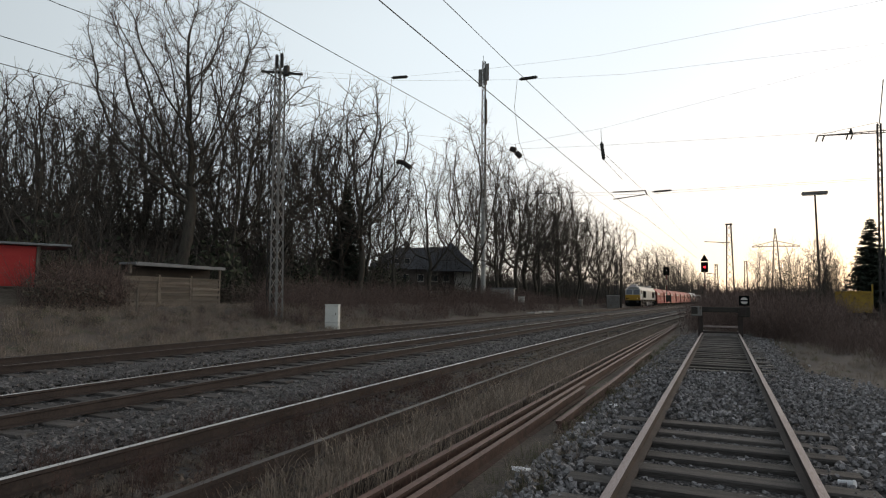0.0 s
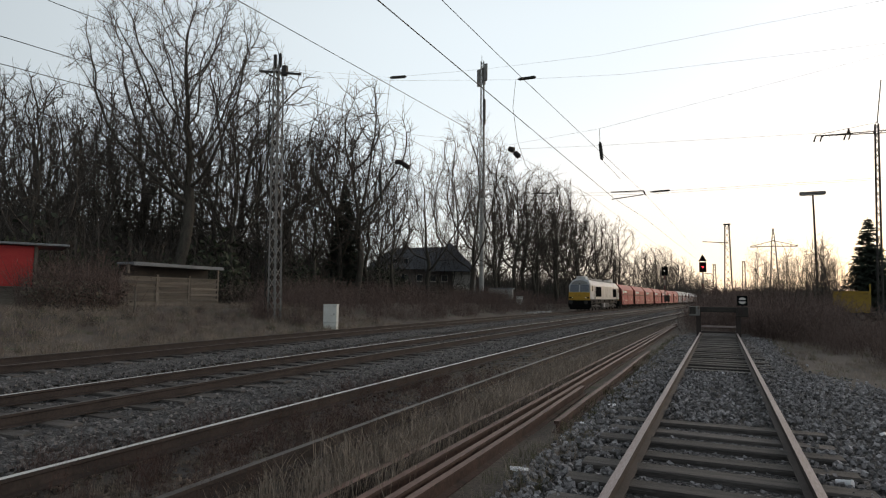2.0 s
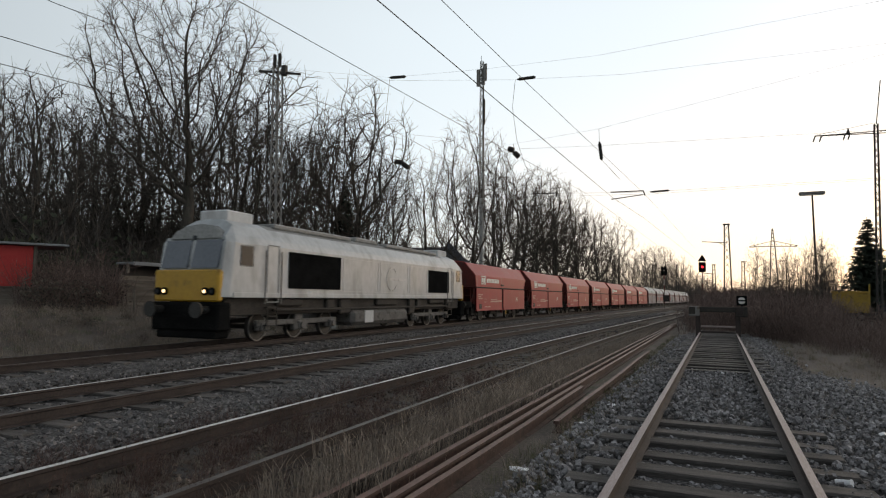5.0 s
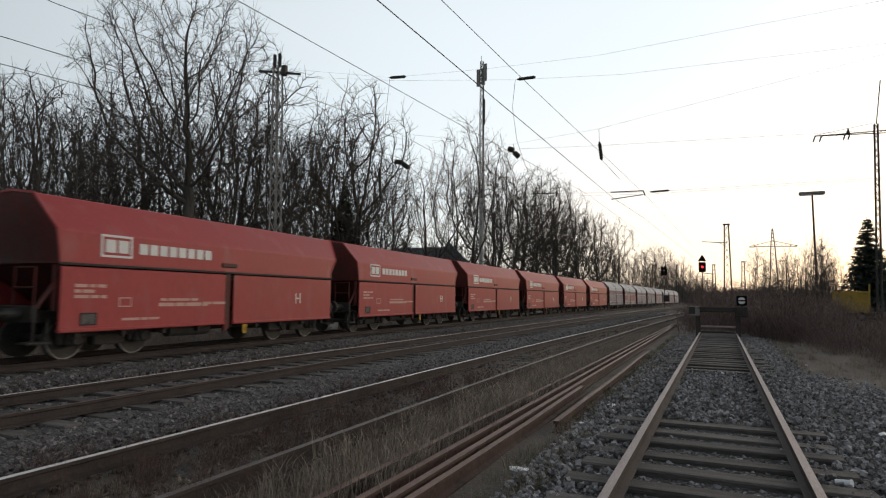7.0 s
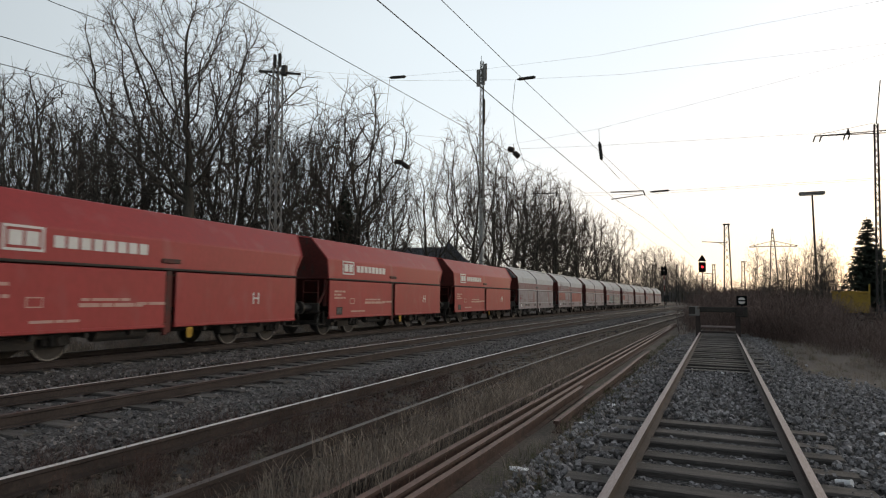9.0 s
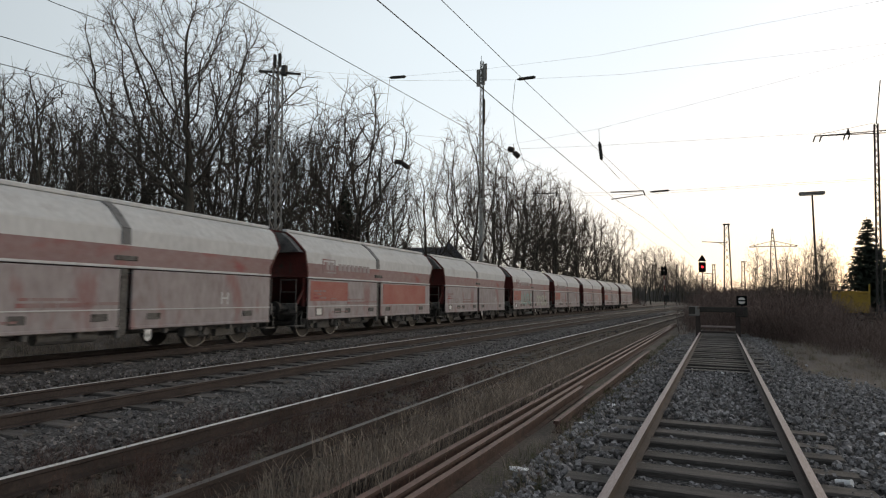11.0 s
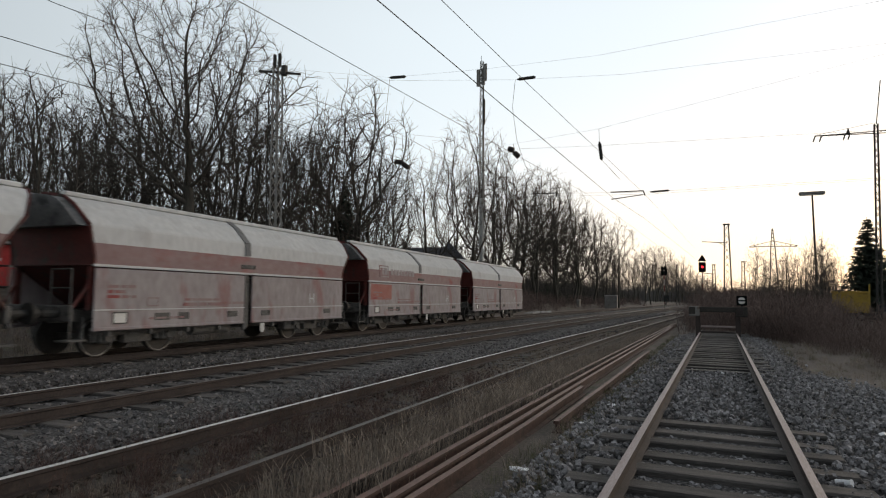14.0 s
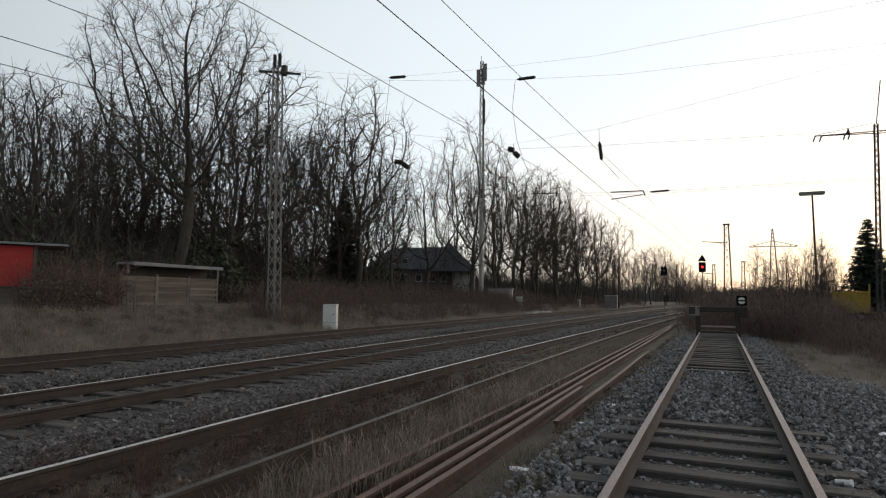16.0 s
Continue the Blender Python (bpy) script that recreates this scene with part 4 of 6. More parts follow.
def build_overhead():
    # twin lattice mast on the bank
    m = empty("catenary_mast", pose(-21.0, 25.0, 0.6, 0, -1.1, 0))
    tagged(m, "tall riveted lattice steel catenary mast with a cross arm", "catenary mast", group="catenary masts")
    bm = bmesh.new()
    lattice(bm, 0, 0, -0.6, 13.2, 0.46, 0.34, 0.6, 0.075, 0.035)
    part("lattice_tower", bm, M_STEEL, m)
    bm = bmesh.new()
    lattice(bm, -0.75, 0.5, -0.6, 12.7, 0.35, 0.3, 0.8, 0.05, 0.03)
    part("side_tower", bm, M_DARKSTEEL, m)
    bm = bmesh.new()
    beam(bm, (-1.3, 0, 13.15), (1.5, 0, 12.5), 0.09, 0.11)
    beam(bm, (-1.2, 0, 13.2), (0.1, 0, 12.4), 0.07, 0.07)
    box(bm, 0.3, 0.58, -0.12, 0.12, 12.6, 13.15, 0.03)
    part("cross_arm", bm, M_DARKSTEEL, m)
    for x in (-0.22, 0.12):
        insulator("insulator", (x, 0, 13.1), (x, 0, 13.9), m, 0.11)
    # mast beside the spruce, with a bracket arm
    m = empty("catenary_mast", pose(8.95, 45.0, GZ, 0, 1.2, 0))
    tagged(m, "slender dark lattice catenary mast with a long bracket arm", "catenary mast", group="catenary masts")
    bm = bmesh.new()
    lattice(bm, 0.08, 0, 0, 12.9, 0.26, 0.18, 0.45, 0.05, 0.03)
    part("lattice_tower", bm, M_DARKSTEEL, m)
    bm = bmesh.new()
    beam(bm, (0.1, 0, 12.9), (0.35, 0, 15.7), 0.05, 0.05)
    part("top_spike", bm, M_DARKSTEEL, m)
    bm = bmesh.new()
    for z in (12.45, 12.3):
        beam(bm, (0.6, 0, z), (-3.25, 0, 12.4), 0.05, 0.05)
    for k in range(9):
        beam(bm, (0.4 - k * 0.38, 0, 12.45), (0.2 - k * 0.38, 0, 12.3), 0.025, 0.025)
    beam(bm, (0.1, 0, 13.0), (-3.2, 0, 12.45), 0.02, 0.02)
    part("bracket_arm", bm, M_DARKSTEEL, m)
    for x in (-3.2, -2.85, -1.55, -1.3):
        insulator("insulator", (x, 0, 12.4), (x - 0.12, 0, 12.0), m, 0.05)
    part("arm_bell", rodded((-1.4, 0, 12.4), (-1.4, 0, 12.75), 0.12, 8, 0.03), M_DARKSTEEL, m)
    # mast with a bracket far ahead, and smaller ones behind
    def far_mast(x, y, h, arm, label, w=0.75):
        m = empty("catenary_mast", pose(x, y, GZ))
        tagged(m, label, "catenary mast", group="catenary masts")
        bm = bmesh.new()
        lattice(bm, 0, 0, 0, h, w * 1.5, w * 0.7, h / 12, 0.12, 0.06)
        part("lattice_tower", bm, M_DARKSTEEL, m)
        bm = bmesh.new()
        if arm:
            beam(bm, (0, 0, h * 0.79), (-arm, 0, h * 0.81), 0.1, 0.1)
            beam(bm, (0, 0, h * 0.74), (-arm * 0.35, 0, h * 0.8), 0.06, 0.06)
            part("bracket", bm, M_DARKSTEEL, m)
            bm = bmesh.new()
        beam(bm, (-w * 0.6, 0, h), (w * 0.6, 0, h), 0.2, 0.2)
        part("mast_cap", bm, M_DARKSTEEL, m)
    far_mast(1.25, 93.3, 12.4, 3.2, "dark lattice catenary mast with a bracket, far along the line")
    far_mast(-0.8, 142.4, 9.3, 2.4, "small dark lattice catenary mast far along the line", 0.6)
    far_mast(5.8, 170.0, 11.5, 0, "small dark lattice catenary mast far along the line", 0.7)
    far_mast(-11.5, 200.0, 12.5, 0, "small dark lattice catenary mast far along the line", 0.6)
    far_mast(-23.0, 150.0, 11.0, 0, "small dark lattice catenary mast far along the line", 0.5)
    # cross spans over the tracks
    Y = 25.0
    wire([(-20.9, Y, 13.6), (-17.3, Y, 12.82), (-14.32, Y, 12.16), (-9.3, Y, 11.84), (-4.27, Y, 11.66), (14, Y, 12.4)], 0.0035, "cross-span wire over the tracks")
    wire([(-20.0, Y, 13.05), (-17.3, Y, 12.55), (-14.0, Y, 11.96), (-7.92, Y, 11.13), (-3.36, Y, 10.7), (14, Y, 10.3)], 0.0035, "cross-span wire over the tracks")
    wire([(-20.9, Y, 12.6), (-14.52, Y, 9.72), (-13.58, Y, 9.28), (-8.1, Y, 8.23), (-4.3, Y, 8.52), (14, Y, 11.5)], 0.0035, "cross-span wire over the tracks")
    wire([(-7.84, Y, 8.0), (-4.3, Y, 7.81), (14, Y, 7.1)], 0.004, "cross-span wire over the tracks")
    wire([(-24.0, 45, 10.0), (-13.7, 45, 9.6), (-4.65, 45, 9.15), (9.5, 45, 9.17)], 0.008, "cross-span wire over the tracks")
    wire([(-38.0, 60, 12.9), (-27.0, 60, 12.35), (-6, 60, 11.5), (14, 60, 11.6)], 0.009, "cross-span wire over the tracks")
    for a, b in (((-14.32, Y, 12.15), (-13.44, Y, 12.08)), ((-7.82, Y, 11.13), (-7.0, Y, 11.12)), ((-4.28, Y, 7.95), (-4.2, Y, 7.2)), ((-4.25, 45, 9.14), (-2.93, 45, 9.18)), ((-15.1, 25.5, 7.8), (-15.0, 25.5, 6.2))):
        insulator("insulator", a, b, None, 0.085)
    for a, b in (((-13.95, Y, 7.95), (-13.5, Y, 7.87)), ((-13.52, Y, 7.82), (-13.2, Y, 7.58)), ((-8.25, Y, 8.05), (-7.97, Y, 7.95)), ((-7.97, Y, 7.86), (-7.75, Y, 7.63))):
        insulator("insulator", a, b, None, 0.13, "fat dark porcelain insulator on the steady wire")
    bm = bmesh.new()
    beam(bm, (-7.0, 45, 9.3), (-4.7, 45, 9.26), 0.07, 0.07)
    beam(bm, (-6.95, 45, 8.77), (-4.73, 45, 8.98), 0.06, 0.06)
    beam(bm, (-4.72, 45, 9.3), (-4.6, 45, 8.92), 0.08, 0.08)
    tagged(part("registration_arm", bm, M_DARKSTEEL), "dark angled registration arm on the cross span", "registration arm")
    bm = bmesh.new()
    beam(bm, (-13.2, 45, 9.55), (-10.9, 45, 9.5), 0.06, 0.06)
    beam(bm, (-11.0, 45, 9.6), (-11.0, 45, 9.2), 0.1, 0.1)
    tagged(part("registration_arm", bm, M_DARKSTEEL), "dark angled registration arm on the cross span", "registration arm")
    # wires along the tracks
    wire([(-13.9, -30, 7.6), (-13.9, 8.6, 8.25), (-14.4, Y, 9.7), (-14.9, 85, 9.2)], 0.009, "messenger wire over the far main track")
    wire([(-13.9, -30, 6.6), (-13.9, 7.45, 7.0), (-13.4, Y, 8.0), (-14.6, 85, 8.0)], 0.009, "thin contact wire over the far main track")
    wire([(-13.9, -30, 6.1), (-13.9, 7.5, 6.4), (-13.9, Y, 7.65), (-14.4, 85, 7.6)], 0.009, "thin contact wire over the far main track")
    wire([(-8.8, -30, 6.6), (-8.9, 9.2, 7.6), (-8.95, 20.3, 8.15), (-8.6, 45, 9.2), (-7.5, 95, 9)], 0.009, "messenger wire over the middle track")
    wire([(-4.65, -30, 5.4), (-4.7, 7.9, 6.13), (-4.85, 32, 6.75), (-4.7, 45, 7.3), (-3.0, 95, 7.5)], 0.010, "contact wire over the overgrown track")
    wire([(-4.6, -30, 6.6), (-4.62, 10.1, 7.15), (-4.55, 15, 7.3), (-4.6, 45, 9.0), (-3.0, 95, 9.0)], 0.008, "messenger wire over the overgrown track")
    for pts in ([(-15.18, Y, 12.16), (-14.95, Y, 9.06)], [(-14.32, Y, 12.09), (-14.5, Y, 10.42), (-14.56, Y, 8.74), (-15.1, 25.5, 7.8)], [(-7.92, Y, 11.12), (-8.05, Y, 9.89), (-7.84, Y, 8.35), (-7.45, Y, 7.19), (-6.51, Y, 6.3)], [(-4.3, Y, 8.52), (-4.28, Y, 7.9)], [(-4.2, Y, 7.2), (-4.62, 33, 7.9)], [(-13.58, Y, 9.28), (-13.5, Y, 7.9)], [(-8.0, Y, 8.25), (-7.97, Y, 7.9)]):
        wire(pts, 0.009, "hanging jumper wire between overhead wires")


def build_tower_mast():
    m = empty("radio_mast", pose(-28.6, 75.0, 0.3))
    tagged(m, "tall slim grey radio mast with antenna panels", "radio mast")
    bm = bmesh.new()
    rod(bm, (0, 0, -0.6), (-0.05, 0, 14.5), 0.33, 14, 0.27)
    part("lower_pole", bm, M_CONCRETE, m)
    bm = bmesh.new()
    lattice(bm, -0.05, 0, 14.5, 33.4, 0.55, 0.34, 0.55, 0.07, 0.035)
    rod(bm, (0.2, 0, 14.5), (0.2, 0, 33), 0.07, 6)
    part("upper_lattice", bm, M_STEEL, m)
    for x, y in ((-0.55, -0.1), (0.5, -0.2), (0.0, 0.4)):
        bm = bmesh.new()
        box(bm, x - 0.24, x + 0.24, y - 0.1, y + 0.1, 30.2 + x * 0.6, 32.6 + x * 0.6, 0.05)
        beam(bm, (0, 0, 31.5), (x, y, 31.5), 0.06, 0.06)
        part("antenna_panel", bm, M_STEEL, m)
    part("service_box", boxed(0.12, 0.42, -0.25, 0.1, 24.5, 28.0, 0.03), M_DARKSTEEL, m)
    part("top_rod", rodded((-0.15, 0, 33), (-0.15, 0, 34.2), 0.03, 6), M_DARKSTEEL, m)
    # concrete hut and cabinet at its foot
    h = empty("equipment_hut", pose(-26.6, 77, 0.3, 0, 0, 14))
    tagged(h, "small grey concrete equipment hut beside the radio mast", "equipment hut")
    part("hut_wall", boxed(-1.6, 1.6, -1.1, 1.1, -0.6, 2.3, 0.03), M_CONCRETE, h)
    part("hut_roof", boxed(-1.75, 1.75, -1.25, 1.25, 2.3, 2.48, 0.03), M_FELT, h)
    part("hut_door", boxed(-0.3, 0.6, -1.14, -1.09, -0.4, 1.7, 0.01), M_STEEL, h)
    c = empty("cable_cabinet", pose(-23.2, 74.5, 0.1, 0, 0, 10))
    tagged(c, "pale grey roadside cable cabinet", "cable cabinet", group="cable cabinets")
    part("cabinet_body", boxed(-0.4, 0.4, -0.25, 0.25, -0.4, 1.5, 0.03), M_WHITEBOX, c)
    part("cabinet_cap", boxed(-0.45, 0.45, -0.3, 0.3, 1.5, 1.58, 0.02), M_CONCRETE, c)


def build_cabinets():
    c = empty("cable_cabinet", pose(-18.75, 26.85, -0.28, 0, 0, 20))
    tagged(c, "off-white trackside cabinet with a darker base strip", "cable cabinet", group="cable cabinets")
    part("cabinet_body", boxed(-0.36, 0.36, -0.22, 0.22, 0.0, 1.26, 0.02), M_WHITEBOX, c)
    part("cabinet_lid", boxed(-0.38, 0.38, -0.24, 0.24, 1.26, 1.32, 0.015), M_WHITEBOX, c)
    part("base_strip", boxed(-0.365, 0.365, -0.226, 0.226, 0.33, 0.36), M_CONCRETE, c)
    part("cabinet_lock", boxed(0.2, 0.24, -0.235, -0.22, 0.75, 0.85), M_DARKSTEEL, c)
    # low concrete slabs by the track
    rnd = random.Random(3)
    for k in range(4):
        s = 66 + k * 2.6
        x, y, a = MAIN.at(s, -4.2 - 0.35 * (k % 2))
        ob = part("concrete_slab", boxed(-0.5, 0.5, -0.9, 0.9, 0, 0.16, 0.02), M_CONCRETE)
        ob.matrix_basis = pose(float(x), float(y), float(ground_z(x, y)) - 0.02, 0, rnd.uniform(-4, 4), rnd.uniform(-30, 30))
        tagged(ob, "flat pale concrete slab lying beside the track", "concrete slab", group="slabs beside the track")
    for x, y, w, h in ((-17.5, 111, 2.2, 2.0), (-21.0, 100, 0.5, 1.2)):
        c = empty("cable_cabinet", pose(x, y, GZ + 0.3))
        tagged(c, "pale grey cabinet beside the line, far off", "cable cabinet", group="cable cabinets")
        part("cabinet_body", boxed(-w / 2, w / 2, -0.4, 0.4, -0.3, h, 0.03), M_STEEL, c)
        part("cabinet_lid", boxed(-w / 2 - 0.05, w / 2 + 0.05, -0.45, 0.45, h, h + 0.1, 0.02), M_CONCRETE, c)


def build_buffer_stop():
    b = empty("buffer_stop", pose(0, 30.2, 0))
    tagged(b, "dark rusty steel buffer stop closing the siding", "buffer stop")
    for x in (-0.82, 0.82):
        bm = bmesh.new()
        box(bm, x - 0.09, x + 0.09, -0.1, 0.1, -0.25, 1.0, 0.015)
        box(bm, x - 0.1, x + 0.1, -0.13, -0.1, -0.25, 1.0, 0.01)
        part("post", bm, M_RUST, b)
        bm = bmesh.new()
        beam(bm, (x, 0.1, 0.95), (x, 1.9, -0.2), 0.12, 0.14)
        part("strut", bm, M_RUST, b)
    bm = bmesh.new()
    box(bm, -1.2, 1.2, -0.16, 0.1, 0.93, 1.16, 0.02)
    part("cross_beam", bm, M_UNDER, b)
    bm = bmesh.new()
    box(bm, -0.73, 0.73, -0.08, 0.0, 0.24, 0.32, 0.01)
    part("lower_bar", bm, M_RUSTLIGHT, b)
    part("lower_board", boxed(-0.73, 0.73, -0.02, 0.04, -0.02, 0.06, 0.01), M_RUST, b)
    for x in (-0.98, 0.98):
        bm = bmesh.new()
        box(bm, x - 0.23, x + 0.23, -0.36, -0.16, 0.74, 1.18, 0.03)
        part("buffer_block", bm, M_STEEL if x < 0 else M_UNDER, b, "worn pale buffer block" if x < 0 else "dark buffer block")
        part("block_plate", boxed(x - 0.2, x + 0.06, -0.38, -0.36, 0.84, 1.16, 0.01), M_UNDER if x < 0 else M_RUST, b)
    s = part("stop_sign", boxed(0.78, 1.2, -0.2, -0.16, 1.24, 1.68, 0.01), M_BLACK, b, "black square sign with a white disc and dark bar")
    bm = bmesh.new()
    out = rod(bm, (0.99, -0.212, 1.46), (0.99, -0.2, 1.46), 0.15, 20)
    part("sign_disc", bm, M_WHITE, s)
    part("sign_bar", boxed(0.82, 1.16, -0.222, -0.213, 1.425, 1.495), M_BLACK, s)
    part("sign_post", boxed(0.95, 1.03, -0.14, -0.1, 1.1, 1.4), M_DARKSTEEL, b)
    ob = part("stone_post", boxed(-0.2, 0.2, -0.15, 0.15, -0.1, 1.65, 0.03), M_CONCRETE)
    ob.matrix_basis = pose(-0.25, 60, GZ)
    tagged(ob, "short pale post behind the buffer stop", "post")


def build_signals():
    def signal(x, y, top, lamp, triangle, label):
        s = empty("railway_signal", pose(x, y, GZ))
        tagged(s, label, "railway signal", group="railway signals")
        for k in range(6):
            z0, z1 = top * k / 6 * 0.82, top * (k + 1) / 6 * 0.82
            part("pole_band", rodded((0, 0, z0), (0, 0, z1), 0.085, 10), M_STEEL if k % 2 == 0 else M_REDDARK, s)
        h = part("signal_head", boxed(-0.5, 0.5, -0.08, 0.08, top - 1.75, top - 0.2, 0.1), M_BLACK, s, "black signal screen")
        bm = bmesh.new()
        for dx, dz in ((-0.2, -0.45), (0.2, -0.45), (0.0, -1.0), (-0.2, -1.45), (0.2, -1.45)):
            rod(bm, (dx, -0.09, top + dz), (dx, -0.3, top + dz), 0.12, 12)
        part("lamp_hood", bm, M_BLACK, h)
        part("signal_lamp", rodded((0.02, -0.31, top - 0.95), (0.02, -0.32, top - 0.95), 0.15 if lamp is M_REDLIGHT else 0.06, 14), lamp, h, "lit signal lamp")
        if triangle:
            bm = bmesh.new()
            a = [bm.verts.new(v) for v in ((-0.6, -0.05, top - 0.1), (0.6, -0.05, top - 0.1), (0, -0.05, top + 0.95))]
            c = [bm.verts.new(v.co + Vector((0, 0.12, 0))) for v in a]
            bm.faces.new(a)
            bm.faces.new(c[::-1])
            for i in range(3):
                bm.faces.new((a[i], c[i], c[(i + 1) % 3], a[(i + 1) % 3]))
            bmesh.ops.recalc_face_normals(bm, faces=bm.faces)
            part("speed_triangle", bm, M_BLACK, s, "black triangular board")
        part("number_plate", boxed(-0.15, 0.75, -0.13, -0.1, 1.4, 2.5, 0.01), M_CONCRETE if triangle else M_DARKSTEEL, s)
    signal(-2.1, 97.9, 7.6, M_REDLIGHT, True, "railway light signal showing red under a triangular board")
    signal(-8.6, 112.5, 7.7, M_WHITELIGHT, False, "railway light signal on a banded pole, small white light")


def build_street_lamp():
    m = empty("yard_lamp", pose(8.75, 69.2, GZ))
    tagged(m, "tall dark yard lamp with a wide flat head", "yard lamp")
    part("pole", rodded((0.15, 0, 0), (0, 0, 12.3), 0.13, 10, 0.08), M_RUST, m)
    bm = bmesh.new()
    box(bm, -1.15, 1.1, -0.2, 0.2, 12.3, 12.62, 0.06)
    ob = part("lamp_head", bm, M_STEEL, m)
    part("lamp_glass", boxed(-1.05, 1.0, -0.16, 0.16, 12.26, 12.31), M_WHITEBOX, m)


def build_pylon():
    m = empty("power_pylon", pose(27.5, 373, GZ))
    tagged(m, "distant lattice power pylon with one broad cross arm", "power pylon")
    # the lighter steel paints in how distance haze pales the pylon
    bm = bmesh.new()
    lattice(bm, 0, 0, 0, 31, 5.0, 2.0, 2.6, 0.3, 0.17)
    lattice(bm, 0, 0, 31, 41, 2.0, 0.3, 2.0, 0.28, 0.16)
    part("tower", bm, M_STEEL, m)
    for s in (-1, 1):
        bm = bmesh.new()
        beam(bm, (0, 0, 31.3), (s * 11.5, 0, 31.0), 0.4, 0.4)
        beam(bm, (0, 0, 34.3), (s * 11.5, 0, 31.3), 0.3, 0.3)
        for k in range(1, 5):
            beam(bm, (s * k * 2.3, 0, 31.2), (s * (k * 2.3 - 1.1), 0, 34.0 - k * 0.6), 0.2, 0.2)
        part("cross_arm", bm, M_STEEL, m)


# ---- sheds and house behind the bank ----
def build_sheds():
    h = empty("red_shed", pose(-27.6, 14.0, 0.75, 0, 0, 62))
    tagged(h, "small red painted shed with a flat felt roof", "shed")
    part("shed_wall", boxed(-1.6, 2.35, 0, 2.4, 0.95, 2.72, 0.02), M_REDSHED, h)
    part("shed_base", boxed(-1.55, 2.3, 0.05, 2.35, -0.4, 0.94, 0.02), M_GREYWOOD, h)
    bm = bmesh.new()
    box(bm, -1.9, 3.6, -0.35, 2.7, 2.74, 2.84, 0.02)
    part("shed_roof", bm, M_FELT, h)
    part("corner_post", boxed(2.36, 2.48, -0.04, 0.08, 0.0, 2.72, 0.01), M_GREYWOOD, h)
    part("window_ledge", boxed(-1.5, 2.3, -0.06, 0.0, 0.94, 1.0, 0.01), M_GREYWOOD, h)
    # open store with louvred fence panels in front
    f = empty("garden_store")
    a, b = Vector((-26.5, 20.25, 0.6)), Vector((-26.75, 26.75, 0.6))
    u = (b - a).normalized()
    f.matrix_basis = pose(a.x, a.y, 0.6, 0, 0, math.degrees(math.atan2(u.y, u.x)))
    tagged(f, "low garden store with grey slatted fence front and felt roof", "garden store")
    L = (b - a).length
    n = 3
    for k in range(n):
        x0, x1 = L * k / n, L * (k + 1) / n
        p = part("fence_panel", panel_frame(x0 + 0.06, x1 - 0.02, 0, 0.3, 1.78, 0.05, 0.07), M_GREYWOOD, f)
        for j in range(9):
            z = 0.36 + j * 0.15
            bm = bmesh.new()
            yy = -0.045 if j % 2 else 0.03
            box(bm, x0 + 0.1, x1 - 0.06, yy - 0.012, yy + 0.012, z - 0.01, z + (0.13 if j % 2 else 0.17))
            part("slat", bm, M_GREYWOOD, p)
    for k in range(n + 1):
        part("fence_post", boxed(L * k / n - 0.06, L * k / n + 0.06, -0.05, 0.06, -0.5, 1.9, 0.01), M_GREYWOOD, f)
    part("roof_sheet", boxed(0.45, L + 0.05, -0.25, 0.9, 2.36, 2.46, 0.01), M_FELT, f)
    part("roof_edge", boxed(0.42, L + 0.1, -0.34, -0.26, 2.3, 2.48, 0.01), M_FELT, f)
    for x in (0.4, L):
        part("roof_post", boxed(x - 0.06, x + 0.06, -0.04, 0.06, 1.9, 2.36), M_GREYWOOD, f)
    part("back_wall", boxed(0.5, L, 0.75, 0.85, -0.5, 2.34, 0.01), M_UNDER, f)
    ob = part("marker_post", rodded((0, 0, 0), (0, 0, 1.1), 0.045, 8), M_GREYWOOD)
    ob.matrix_basis = pose(-22.6, 18.0, float(ground_z(-22.6, 18.0)))
    tagged(ob, "thin pale wooden marker post in the grass", "post")


def house_window(parent, x, y, z, w, h):
    f = part("window", panel_frame(x, x + w, y, z, z + h, 0.06, 0.09), M_PALEWALL, parent)
    part("pane", boxed(x + 0.05, x + w - 0.05, y - 0.02, y + 0.01, z + 0.05, z + h - 0.05), M_GLASS, f)
    part("window_sill", boxed(x - 0.05, x + w + 0.05, y - 0.12, y, z - 0.08, z), M_PALEWALL, f)


